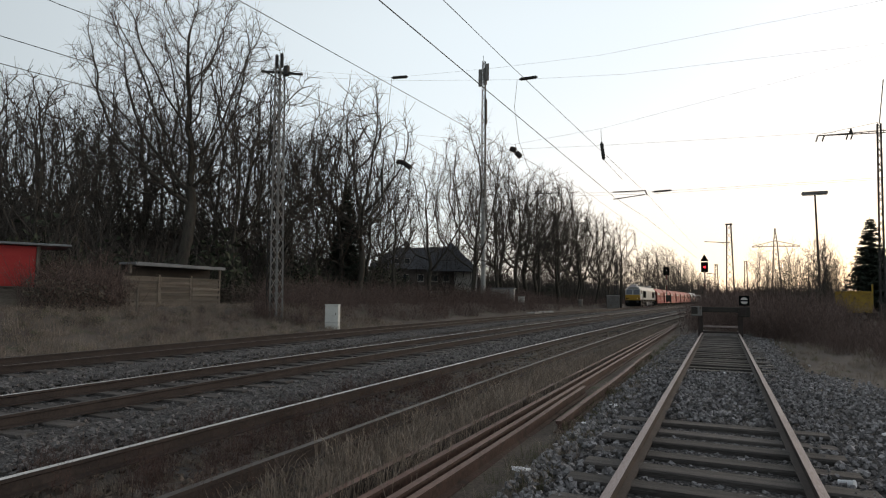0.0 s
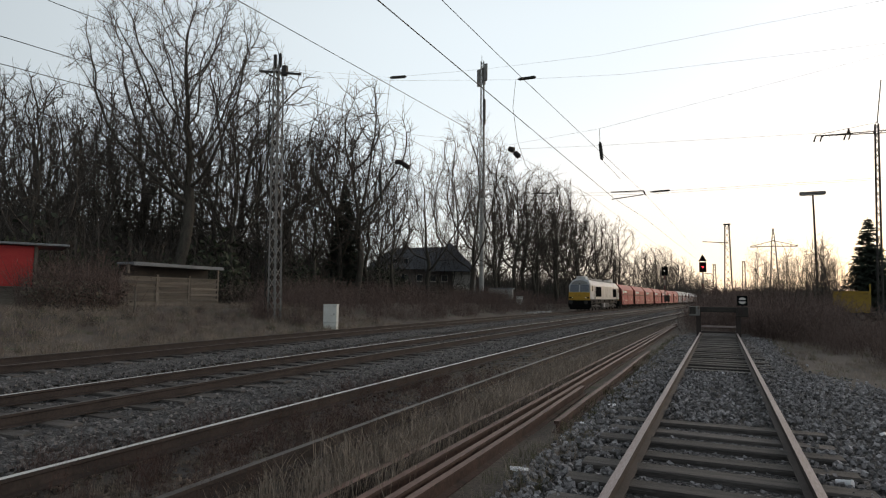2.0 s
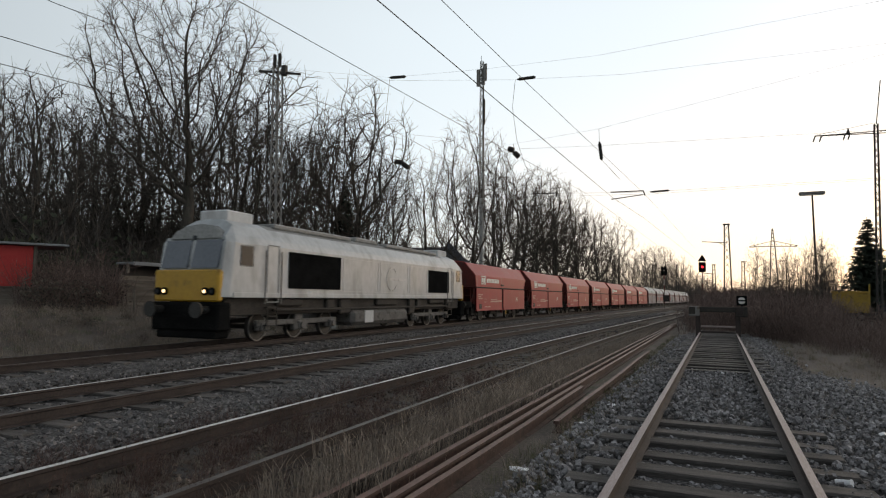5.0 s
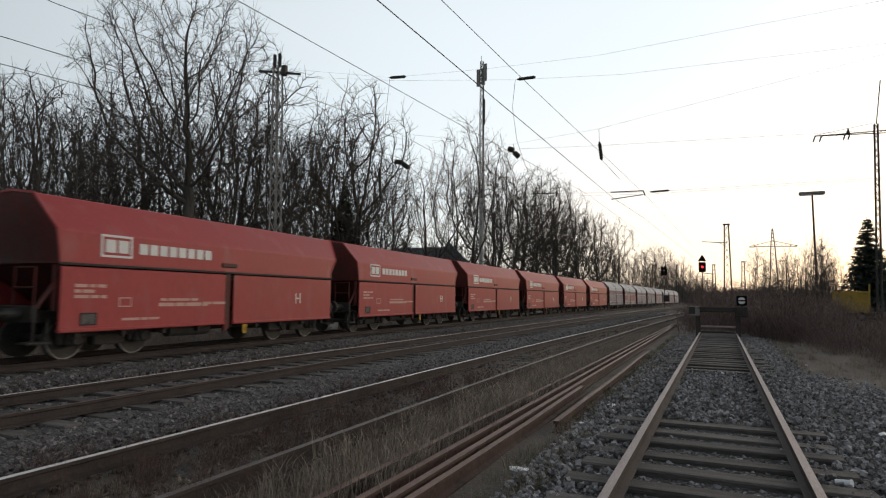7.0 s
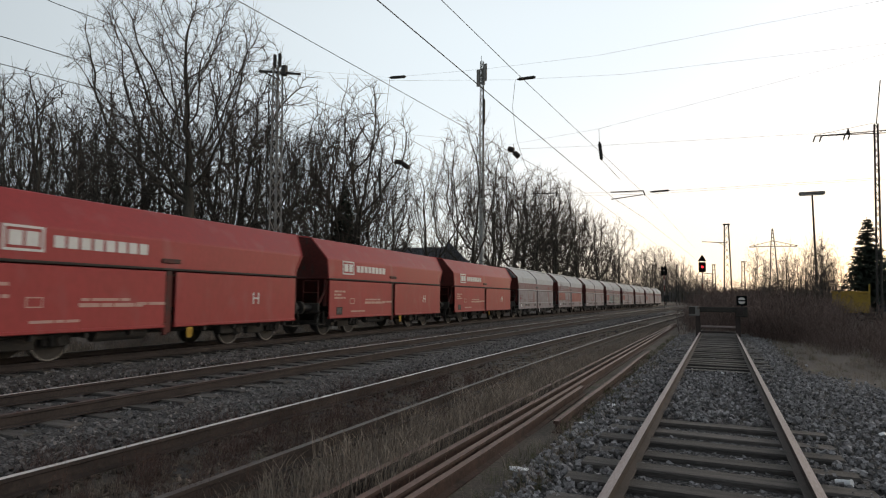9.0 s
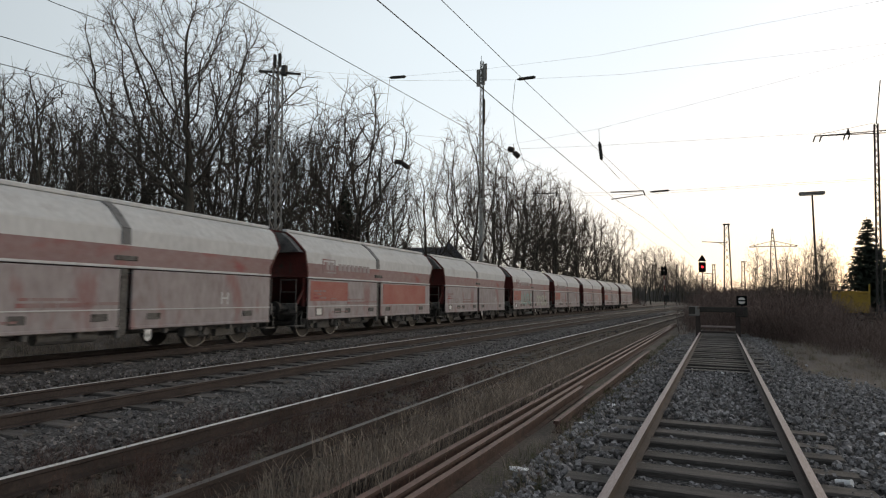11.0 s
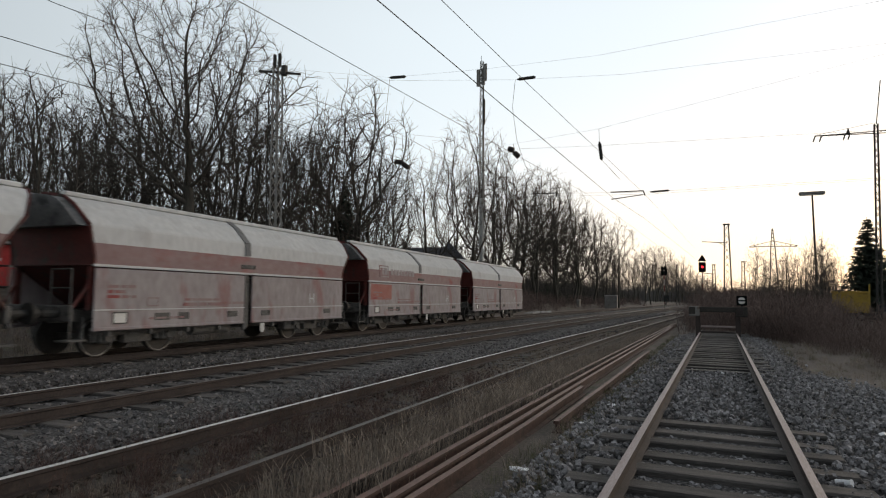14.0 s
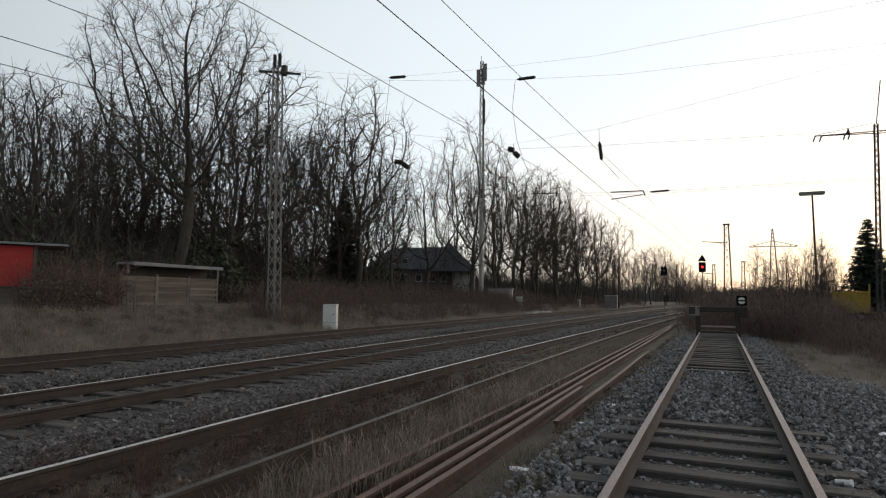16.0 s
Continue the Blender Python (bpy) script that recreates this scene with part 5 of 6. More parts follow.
def build_house():
    h = empty("house", pose(-47.3, 82.7, 0.3, 0, 0, 28))
    tagged(h, "large dark house with slate hipped roof and pale windows", "house")
    part("wall", boxed(-3, 13, 0, 10, -1, 5.6, 0.03), M_BRICK, h)
    part("side_wing", boxed(10.2, 13.8, -0.4, 6, -1, 5.7, 0.03), M_PALEWALL, h, "pale rendered side wing")
    bm = bmesh.new()
    v = [bm.verts.new(p) for p in ((-3.6, -0.7, 5.5), (14.2, -0.7, 5.5), (14.2, 10.7, 5.5), (-3.6, 10.7, 5.5), (0.5, 5, 9.2), (10.5, 5, 9.6))]
    for f in ((0, 1, 5, 4), (1, 2, 5), (2, 3, 4, 5), (3, 0, 4), (3, 2, 1, 0)):
        bm.faces.new([v[i] for i in f])
    roof = part("roof", bm, M_SLATE, h, "dark slate roof")
    part("chimney", boxed(2.2, 3.0, 4.5, 5.3, 8.6, 10.2, 0.03), M_BRICK, roof)
    bm = bmesh.new()
    v = [bm.verts.new(p) for p in ((5.5, -2.2, 5.2), (13.9, -2.2, 5.2), (13.9, 6, 5.2), (5.5, 6, 5.2), (9.7, 1.5, 10.2))]
    for f in ((0, 1, 4), (1, 2, 4), (2, 3, 4), (3, 0, 4), (3, 2, 1, 0)):
        bm.faces.new([v[i] for i in f])
    part("gable_roof", bm, M_SLATE, h, "dark slate roof")
    for x in (-1.8, 0.4, 2.0, 4.4, 6.6, 8.4):
        house_window(h, x, 0, 3.6, 1.0, 1.1)
    for x in (-1.5, 1.2, 3.4, 5.0, 6.6, 8.2):
        house_window(h, x, 0, 0.9, 1.2, 1.2)
    for x in (0.5, 2.2, 7.2):
        part("dormer", boxed(x, x + 1.1, 0.6, 3.2, 6.2, 7.4, 0.03), M_SLATE, roof)
        house_window(h, x + 0.1, 0.6, 6.35, 0.9, 0.9)


def build_machine():
    m = empty("yellow_trailer", pose(11.0, 66.0, GZ, 0, 0, -8))
    tagged(m, "weathered yellow works trailer parked behind the brush", "trailer")
    part("body", boxed(-1.35, 1.35, -1.1, 1.1, 0.75, 2.55, 0.06), M_YELLOWVEH, m)
    for x in (-1.33, -0.45, 0.45, 1.33):
        part("rib", boxed(x - 0.05, x + 0.05, -1.16, -1.1, 0.8, 2.65, 0.01), M_YELLOWVEH, m)
    part("top_rail", boxed(-1.42, 1.42, -1.18, -1.06, 2.55, 2.67, 0.01), M_YELLOWVEH, m)
    bm = bmesh.new()
    beam(bm, (1.4, -1.2, 1.2), (1.45, -1.2, 3.3), 0.12, 0.12)
    beam(bm, (0.6, -1.2, 2.7), (1.45, -1.2, 2.1), 0.1, 0.1)
    part("arm", bm, M_YELLOWVEH, m)
    part("chassis", boxed(-1.4, 1.8, -0.8, 0.8, 0.5, 0.78, 0.03), M_DARKSTEEL, m)
    for x in (-0.8, 0.8):
        for y in (-0.95, 0.95):
            w = part("wheel", rodded((x, y - 0.15, 0.42), (x, y + 0.15, 0.42), 0.42, 20), M_BLACK, m)
            part("rim", rodded((x, y - 0.17, 0.42), (x, y + 0.17, 0.42), 0.2, 12), M_STEEL, w)
    g = empty("grey_car", pose(14.4, 67.5, GZ, 0, 0, 60))
    tagged(g, "small grey car half hidden behind the brush", "car")
    bm = bmesh.new()
    prism(bm, [(-0.8, 0.3), (0.8, 0.3), (0.85, 0.85), (-0.85, 0.85)], -2.0, 2.0)
    part("body", bm, M_STEEL, g)
    bm = bmesh.new()
    v = [bm.verts.new(p) for p in ((-1.6, -0.75, 0.85), (1.2, -0.75, 0.85), (1.2, 0.75, 0.85), (-1.6, 0.75, 0.85), (-1.2, -0.6, 1.45), (0.5, -0.6, 1.45), (0.5, 0.6, 1.45), (-1.2, 0.6, 1.45))]
    bmesh.ops.convex_hull(bm, input=v)
    part("cabin", bm, M_GLASS, g)
    for x in (-1.25, 1.25):
        for y in (-0.75, 0.75):
            part("wheel", rodded((x, y - 0.1, 0.32), (x, y + 0.1, 0.32), 0.32, 16), M_BLACK, g)
    # pale gravel lane beyond the brush
    v = [(9.2, 40, 0), (11.5, 40, 0), (18, 64, 0), (24, 110, 0), (19, 110, 0), (14.6, 64, 0)]
    v = [(x, y, float(ground_z(x, y)) + 0.06) for x, y, z in v]
    bm = bmesh.new()
    vs = [bm.verts.new(p) for p in v]
    bm.faces.new(vs)
    tagged(part("gravel_lane", bm, M_PATH), "pale gravel lane beyond the brush", "lane", kind="structure")


# ---- trees ----
def tubes(branches):
    """Vertices and quads of tapered tubes along branch lines: (points, radii, sides)."""
    V, F, n = [], [], 0
    for pts, rad, k in branches:
        p = np.array(pts)
        d = np.gradient(p, axis=0)
        d /= np.linalg.norm(d, axis=1)[:, None] + 1e-9
        ref = np.where(np.abs(d[:, 2:3]) > 0.9, np.array([[1.0, 0, 0]]), np.array([[0, 0, 1.0]]))
        u = np.cross(d, ref)
        u /= np.linalg.norm(u, axis=1)[:, None] + 1e-9
        w = np.cross(d, u)
        a = np.arange(k) * 2 * np.pi / k
        r = np.array(rad)[:, None, None]
        ring = p[:, None] + r * (np.cos(a)[None, :, None] * u[:, None] + np.sin(a)[None, :, None] * w[:, None])
        V.append(ring.reshape(-1, 3))
        m = len(p)
        i = np.arange(m - 1)[:, None] * k
        j = np.arange(k)[None]
        F.append(np.stack([i + j, i + (j + 1) % k, i + k + (j + 1) % k, i + k + j], -1).reshape(-1, 4) + n)
        n += m * k
    return np.concatenate(V), np.concatenate(F)


def grow_to_light(rng, H, lobes, fork, points=900, step=0.4, kill=0.85):
    """Nodes and parents of a tree whose branches reach for points strewn in the lobes of its crown (in shares of H)."""
    att = []
    for k in range(points):
        cx, cy, cz, rx, ry, rz = lobes[k % len(lobes)]
        d = rng.normal(0, 1, 3)
        d *= rng.uniform(0.15, 1) ** (1 / 2.4) / np.linalg.norm(d)
        att.append(((cx + d[0] * rx) * H, (cy + d[1] * ry) * H, (cz + d[2] * rz) * H))
    att = np.array(att)
    pos, par, last = [np.array([0, 0, -0.4])], [-1], np.array([rng.normal(0, 0.03), rng.normal(0, 0.03), 1.0])
    while pos[-1][2] < fork * H:
        last = last + rng.normal(0, 0.05, 3) * np.array([1, 1, 0])
        par.append(len(pos) - 1)
        pos.append(pos[-1] + last / np.linalg.norm(last) * step)
    P = np.array(pos)
    dist = np.linalg.norm(att[:, None] - P[None], axis=2)
    near, dmin = dist.argmin(1), dist.min(1)
    heading = {len(pos) - 1: last}
    alive = np.ones(len(att), bool)
    kids = {}
    for turn in range(150):
        if not alive.any():
            break
        ids = np.nonzero(alive)[0]
        added = []
        for nd in np.unique(near[ids]):
            if kids.get(nd, 0) > 2:
                continue
            a = att[ids[near[ids] == nd]] - pos[nd]
            a /= np.linalg.norm(a, axis=1)[:, None] + 1e-9
            d = a.mean(0)
            d = d / (np.linalg.norm(d) + 1e-9) + 0.55 * heading.get(nd, last) / np.linalg.norm(heading.get(nd, last)) + rng.normal(0, 0.22, 3) + np.array([0, 0, 0.12])
            d /= np.linalg.norm(d)
            kids[nd] = kids.get(nd, 0) + 1
            added.append(len(pos))
            par.append(int(nd))
            heading[len(pos)] = d
            pos.append(pos[nd] + d * step)
        if not added:
            break
        N = np.array([pos[q] for q in added])
        dn = np.linalg.norm(att[ids][:, None] - N[None], axis=2)
        better = dn.min(1) < dmin[ids]
        near[ids[better]] = np.array(added)[dn.argmin(1)[better]]
        dmin[ids] = np.minimum(dmin[ids], dn.min(1))
        alive &= dmin > kill
    return np.array(pos), np.array(par)


def limbs_and_twigs(rng, pos, par, tip_r, power, twigs, twig_len, bends=2):
    """Branch lines with pipe-model radii, parted into stout and fine ones, and loose twigs as bent three-sided prisms."""
    n = len(pos)
    area = np.zeros(n)
    children = [[] for _ in range(n)]
    for q in range(n - 1, 0, -1):
        if area[q] == 0:
            area[q] = tip_r ** power
        area[par[q]] += area[q]
        children[par[q]].append(q)
    rad = area ** (1 / power)
    rad[0] *= 1.25
    soft = pos.copy()
    for q in range(1, n):
        if children[q]:
            c = max(children[q], key=lambda e: area[e])
            soft[q] = 0.5 * pos[q] + 0.25 * (pos[par[q]] + pos[c])
    stout, fine, starts = [], [], [(0, None)]
    while starts:
        q, base = starts.pop()
        pts, rr = ([], []) if base is None else ([soft[base]], [min(rad[base], rad[q] * 1.15)])
        while True:
            pts.append(soft[q])
            rr.append(rad[q])
            if not children[q]:
                break
            c = sorted(children[q], key=lambda e: -area[e])
            starts += [(e, q) for e in c[1:]]
            q = c[0]
        if len(pts) > 1:
            r0 = max(rr)
            (stout if r0 > 0.07 else fine).append((pts, rr, 8 if r0 > 0.15 else 5 if r0 > 0.05 else 3))
    thin = np.nonzero((rad < tip_r * 3.2) & (pos[:, 2] > 1.5))[0]
    thin = np.repeat(thin, twigs)
    ax = pos[thin] - pos[par[thin]]
    ax /= np.linalg.norm(ax, axis=1)[:, None] + 1e-9
    d = ax * 0.75 + rng.normal(0, 0.62, ax.shape) + np.array([0, 0, 0.22])
    d /= np.linalg.norm(d, axis=1)[:, None]
    ln = twig_len * rng.uniform(0.5, 1.2, (len(thin), 1))
    a = soft[thin]
    b = a + d * ln * 0.5
    c = b + (d + rng.normal(0, 0.3, d.shape) + np.array([0, 0, 0.15])) * ln * 0.5
    u = np.cross(d, rng.normal(0, 1, d.shape))
    u /= np.linalg.norm(u, axis=1)[:, None] + 1e-9
    w = np.cross(d, u)
    rings = [p + r * (math.cos(k * 2.094) * u + math.sin(k * 2.094) * w) for p, r in ((a, tip_r * 0.75), (b, tip_r * 0.6), (c, tip_r * 0.3))[::3 - bends] for k in range(3)]
    V = np.stack(rings, 1).reshape(-1, 3)
    f = np.array([(i + k, i + (k + 1) % 3, i + 3 + (k + 1) % 3, i + 3 + k) for i in (0, 3)[:bends] for k in range(3)])
    F = (f[None] + 3 * (bends + 1) * np.arange(len(thin))[:, None, None]).reshape(-1, 4)
    return stout, fine, V, F


def tree(name, seed, label, category="tree", twig=None, H=18.0, lobes=None, fork=0.3, points=900, step=0.4, kill=0.85, tip_r=0.015, power=2.25, twigs=2, twig_len=0.8, bends=2):
    rng = np.random.default_rng(seed)
    pos, par = grow_to_light(rng, H, lobes, fork, points, step, kill)
    stout, fine, V, F = limbs_and_twigs(rng, pos, par, tip_r, power, twigs, twig_len, bends)
    t = empty(name)
    tagged(t, label, category, group="bare trees of the wood")
    raw("trunk", *tubes(stout or fine[:1]), M_BARK, t, smooth=True)
    v, f = tubes(fine)
    raw("crown", np.concatenate([v, V]), np.concatenate([f, F + len(v)]), twig or M_TWIG, t, smooth=True)
    return t


BROAD = [(0, 0, 0.62, 0.31, 0.31, 0.38)]
TWIN = [(-0.14, 0, 0.62, 0.22, 0.24, 0.38), (0.15, 0.03, 0.58, 0.22, 0.24, 0.38)]
NARROW = [(0, 0, 0.58, 0.2, 0.2, 0.42)]
SPREAD = [(0.07, 0, 0.7, 0.27, 0.22, 0.3), (-0.14, 0, 0.45, 0.2, 0.18, 0.17)]
OVAL = [(0, 0, 0.57, 0.26, 0.26, 0.43)]


def build_trees():
    big = tree("bare_tree", 11, "very tall bare broad-crowned tree behind the garden store", H=22.2, lobes=[(-0.13, 0, 0.66, 0.2, 0.22, 0.31), (0.12, 0, 0.68, 0.2, 0.22, 0.31), (-0.02, 0, 0.8, 0.26, 0.22, 0.2), (-0.09, 0, 0.45, 0.23, 0.2, 0.12)], fork=0.3, points=3000, step=0.42, kill=0.72, tip_r=0.0175, power=1.95, twigs=3, twig_len=0.9)
    big.matrix_basis = pose(-33.1, 29.0, 0.5, 0, 0, 25)
    words = "bare dark-barked broad-leaved tree in the wood"
    near_kw = dict(points=1000, kill=0.78, step=0.42, tip_r=0.017, power=2.0, twigs=2, twig_len=0.95, bends=1)
    far_kw = dict(points=620, kill=0.95, step=0.52, tip_r=0.025, power=2.15, twigs=2, twig_len=1.15, bends=1)
    kinds = [tree("bare_tree", 21 + k, words, lobes=lb, fork=fk, **near_kw) for k, (lb, fk) in enumerate(((BROAD, 0.25), (TWIN, 0.16), (NARROW, 0.3), (SPREAD, 0.2), (OVAL, 0.2)))]
    distant = [tree("bare_tree", 41 + k, words, lobes=lb, fork=fk, **far_kw) for k, (lb, fk) in enumerate(((BROAD, 0.25), (TWIN, 0.16), (NARROW, 0.25), (SPREAD, 0.22), (OVAL, 0.18)))]
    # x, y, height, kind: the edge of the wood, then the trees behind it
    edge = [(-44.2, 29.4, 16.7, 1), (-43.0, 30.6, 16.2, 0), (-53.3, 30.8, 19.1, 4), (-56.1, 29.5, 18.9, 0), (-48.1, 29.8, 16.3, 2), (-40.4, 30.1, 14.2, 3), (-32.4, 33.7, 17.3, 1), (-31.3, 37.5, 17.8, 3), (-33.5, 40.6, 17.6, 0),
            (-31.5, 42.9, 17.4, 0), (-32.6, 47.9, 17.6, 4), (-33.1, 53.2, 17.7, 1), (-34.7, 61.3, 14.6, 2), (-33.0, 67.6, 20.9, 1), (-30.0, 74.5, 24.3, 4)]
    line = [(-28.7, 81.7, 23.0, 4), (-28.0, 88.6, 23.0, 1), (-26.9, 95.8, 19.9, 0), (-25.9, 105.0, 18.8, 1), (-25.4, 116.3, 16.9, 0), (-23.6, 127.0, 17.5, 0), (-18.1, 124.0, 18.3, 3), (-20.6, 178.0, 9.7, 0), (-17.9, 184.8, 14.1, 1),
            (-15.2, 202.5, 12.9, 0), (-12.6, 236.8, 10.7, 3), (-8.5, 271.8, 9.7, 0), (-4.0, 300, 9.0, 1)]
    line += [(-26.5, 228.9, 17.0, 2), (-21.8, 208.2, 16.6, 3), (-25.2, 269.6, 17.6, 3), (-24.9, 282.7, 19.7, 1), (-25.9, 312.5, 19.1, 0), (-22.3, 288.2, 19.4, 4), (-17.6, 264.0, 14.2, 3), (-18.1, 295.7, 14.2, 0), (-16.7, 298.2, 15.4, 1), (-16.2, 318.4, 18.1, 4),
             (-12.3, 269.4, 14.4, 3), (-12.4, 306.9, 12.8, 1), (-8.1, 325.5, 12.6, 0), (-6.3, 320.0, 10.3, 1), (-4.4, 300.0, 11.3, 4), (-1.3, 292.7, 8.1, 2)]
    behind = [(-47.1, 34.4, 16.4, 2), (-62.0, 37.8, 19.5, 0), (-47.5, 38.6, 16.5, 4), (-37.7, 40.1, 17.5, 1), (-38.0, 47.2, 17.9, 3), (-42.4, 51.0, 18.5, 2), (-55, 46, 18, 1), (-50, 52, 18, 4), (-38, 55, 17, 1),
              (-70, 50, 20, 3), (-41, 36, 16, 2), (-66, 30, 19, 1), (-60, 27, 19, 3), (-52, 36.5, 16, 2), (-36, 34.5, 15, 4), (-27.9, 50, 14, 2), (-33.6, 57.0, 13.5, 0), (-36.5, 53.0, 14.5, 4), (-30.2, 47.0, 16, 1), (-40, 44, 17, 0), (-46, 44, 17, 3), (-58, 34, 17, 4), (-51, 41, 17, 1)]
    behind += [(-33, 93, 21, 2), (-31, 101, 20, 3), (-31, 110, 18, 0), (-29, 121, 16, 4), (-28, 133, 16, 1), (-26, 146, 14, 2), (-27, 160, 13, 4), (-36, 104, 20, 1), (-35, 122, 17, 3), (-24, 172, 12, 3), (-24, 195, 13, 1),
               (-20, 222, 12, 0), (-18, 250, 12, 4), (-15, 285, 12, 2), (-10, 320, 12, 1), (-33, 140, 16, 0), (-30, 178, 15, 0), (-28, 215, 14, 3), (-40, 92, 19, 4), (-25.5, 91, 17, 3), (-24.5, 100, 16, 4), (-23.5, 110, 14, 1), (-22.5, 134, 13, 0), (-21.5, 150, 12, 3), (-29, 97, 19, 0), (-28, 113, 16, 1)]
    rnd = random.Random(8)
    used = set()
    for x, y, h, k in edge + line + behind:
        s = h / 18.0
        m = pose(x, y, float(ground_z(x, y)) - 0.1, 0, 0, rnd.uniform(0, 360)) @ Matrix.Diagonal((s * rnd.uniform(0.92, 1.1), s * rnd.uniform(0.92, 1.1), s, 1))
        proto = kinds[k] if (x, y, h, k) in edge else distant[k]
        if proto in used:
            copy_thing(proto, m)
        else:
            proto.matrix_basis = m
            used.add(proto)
    # slim young trees crowded below the tall ones
    low = [tree("young_tree", 61 + i, "slim bare young tree crowded below the tall trees", H=9.0, lobes=[(0.05 * i, 0, 0.58, 0.24, 0.24, 0.42)], fork=0.12, points=260, step=0.4, kill=0.5, tip_r=0.017, power=2.3, twigs=2, twig_len=0.7, bends=1) for i in range(3)]
    rnd = random.Random(21)
    first = set()
    for i in range(48):
        s = rnd.uniform(12, 75) if i < 32 else rnd.uniform(75, 190)
        x, y, a = MAIN.at(s, rnd.uniform(-44, -16) if i < 32 else rnd.uniform(-24, -14))
        z = float(ground_z(x, y))
        m = pose(float(x), float(y), z, 0, 0, rnd.uniform(0, 360)) @ Matrix.Scale(rnd.uniform(0.7, 1.35), 4)
        if i % 3 in first:
            copy_thing(low[i % 3], m)
        else:
            low[i % 3].matrix_basis = m
            first.add(i % 3)
    # slim saplings above the brush on the far side of the siding
    young = [tree("bare_sapling", 31 + i, "slim bare birch sapling standing in the brush", "sapling", M_SAPLING, H=5.0, lobes=[(0, 0, 0.6, 0.17, 0.17, 0.42)], fork=0.1, points=110, step=0.22, kill=0.32, tip_r=0.008, power=2.5, twigs=2, twig_len=0.45, bends=1) for i in range(3)]
    rnd = random.Random(12)
    first = set()
    for i in range(115):
        y = rnd.uniform(46, 105)
        q = rnd.uniform(0.045, 0.27)
        if y < 70 and q > 0.148:
            continue
        x = q * y
        s = rnd.uniform(0.75, 1.3) * (0.8 + q * 1.6)
        k = i % 3
        m = pose(x, y, GZ, rnd.uniform(-4, 4), rnd.uniform(-4, 4), rnd.uniform(0, 360)) @ Matrix.Scale(s, 4)
        if k in first:
            copy_thing(young[k], m)
        else:
            young[k].matrix_basis = m
            first.add(k)


def conifer(seed, H, R, label, pos, mat=None):
    rng = np.random.default_rng(seed)
    t = empty("conifer", pos)
    tagged(t, label, "conifer")
    raw("trunk", *tubes([([(0, 0, -0.3), (0, 0, H * 0.5), (0, 0, H)], [H * 0.014 + 0.05, H * 0.009, 0.02], 7)]), M_BARK, t)
    V, F, n = [], [], 0
    z = H * 0.06
    while z < H * 0.985:
        f = 1 - z / H
        for j in range(int(9 + 9 * f)):
            az = rng.uniform(0, 6.283)
            L = R * (f ** 0.85) * rng.uniform(0.7, 1.12) + 0.1
            m = max(5, int(L * 10))
            for k in range(m):
                t0 = (k + rng.uniform(0, 1)) / m
                r = L * t0
                zz = z - 0.28 * L * t0 + 0.24 * L * t0 * t0 + rng.normal(0, 0.03)
                c = np.array([math.cos(az) * r, math.sin(az) * r, zz])
                for s in (-1, 1):
                    d = np.array([math.cos(az + s * 0.8), math.sin(az + s * 0.8), rng.uniform(-0.75, -0.1)]) * rng.uniform(0.3, 0.55) * (0.55 + 0.7 * f)
                    w = np.array([-math.sin(az + s * 0.8), math.cos(az + s * 0.8), rng.uniform(-0.4, 0.4)]) * 0.11
                    V += [c - w, c + w, c + d]
                    F.append((n, n + 1, n + 2))
                    n += 3
        z += H * 0.02 * rng.uniform(0.7, 1.2)
    raw("needles", V, F, mat or M_NEEDLE, t)


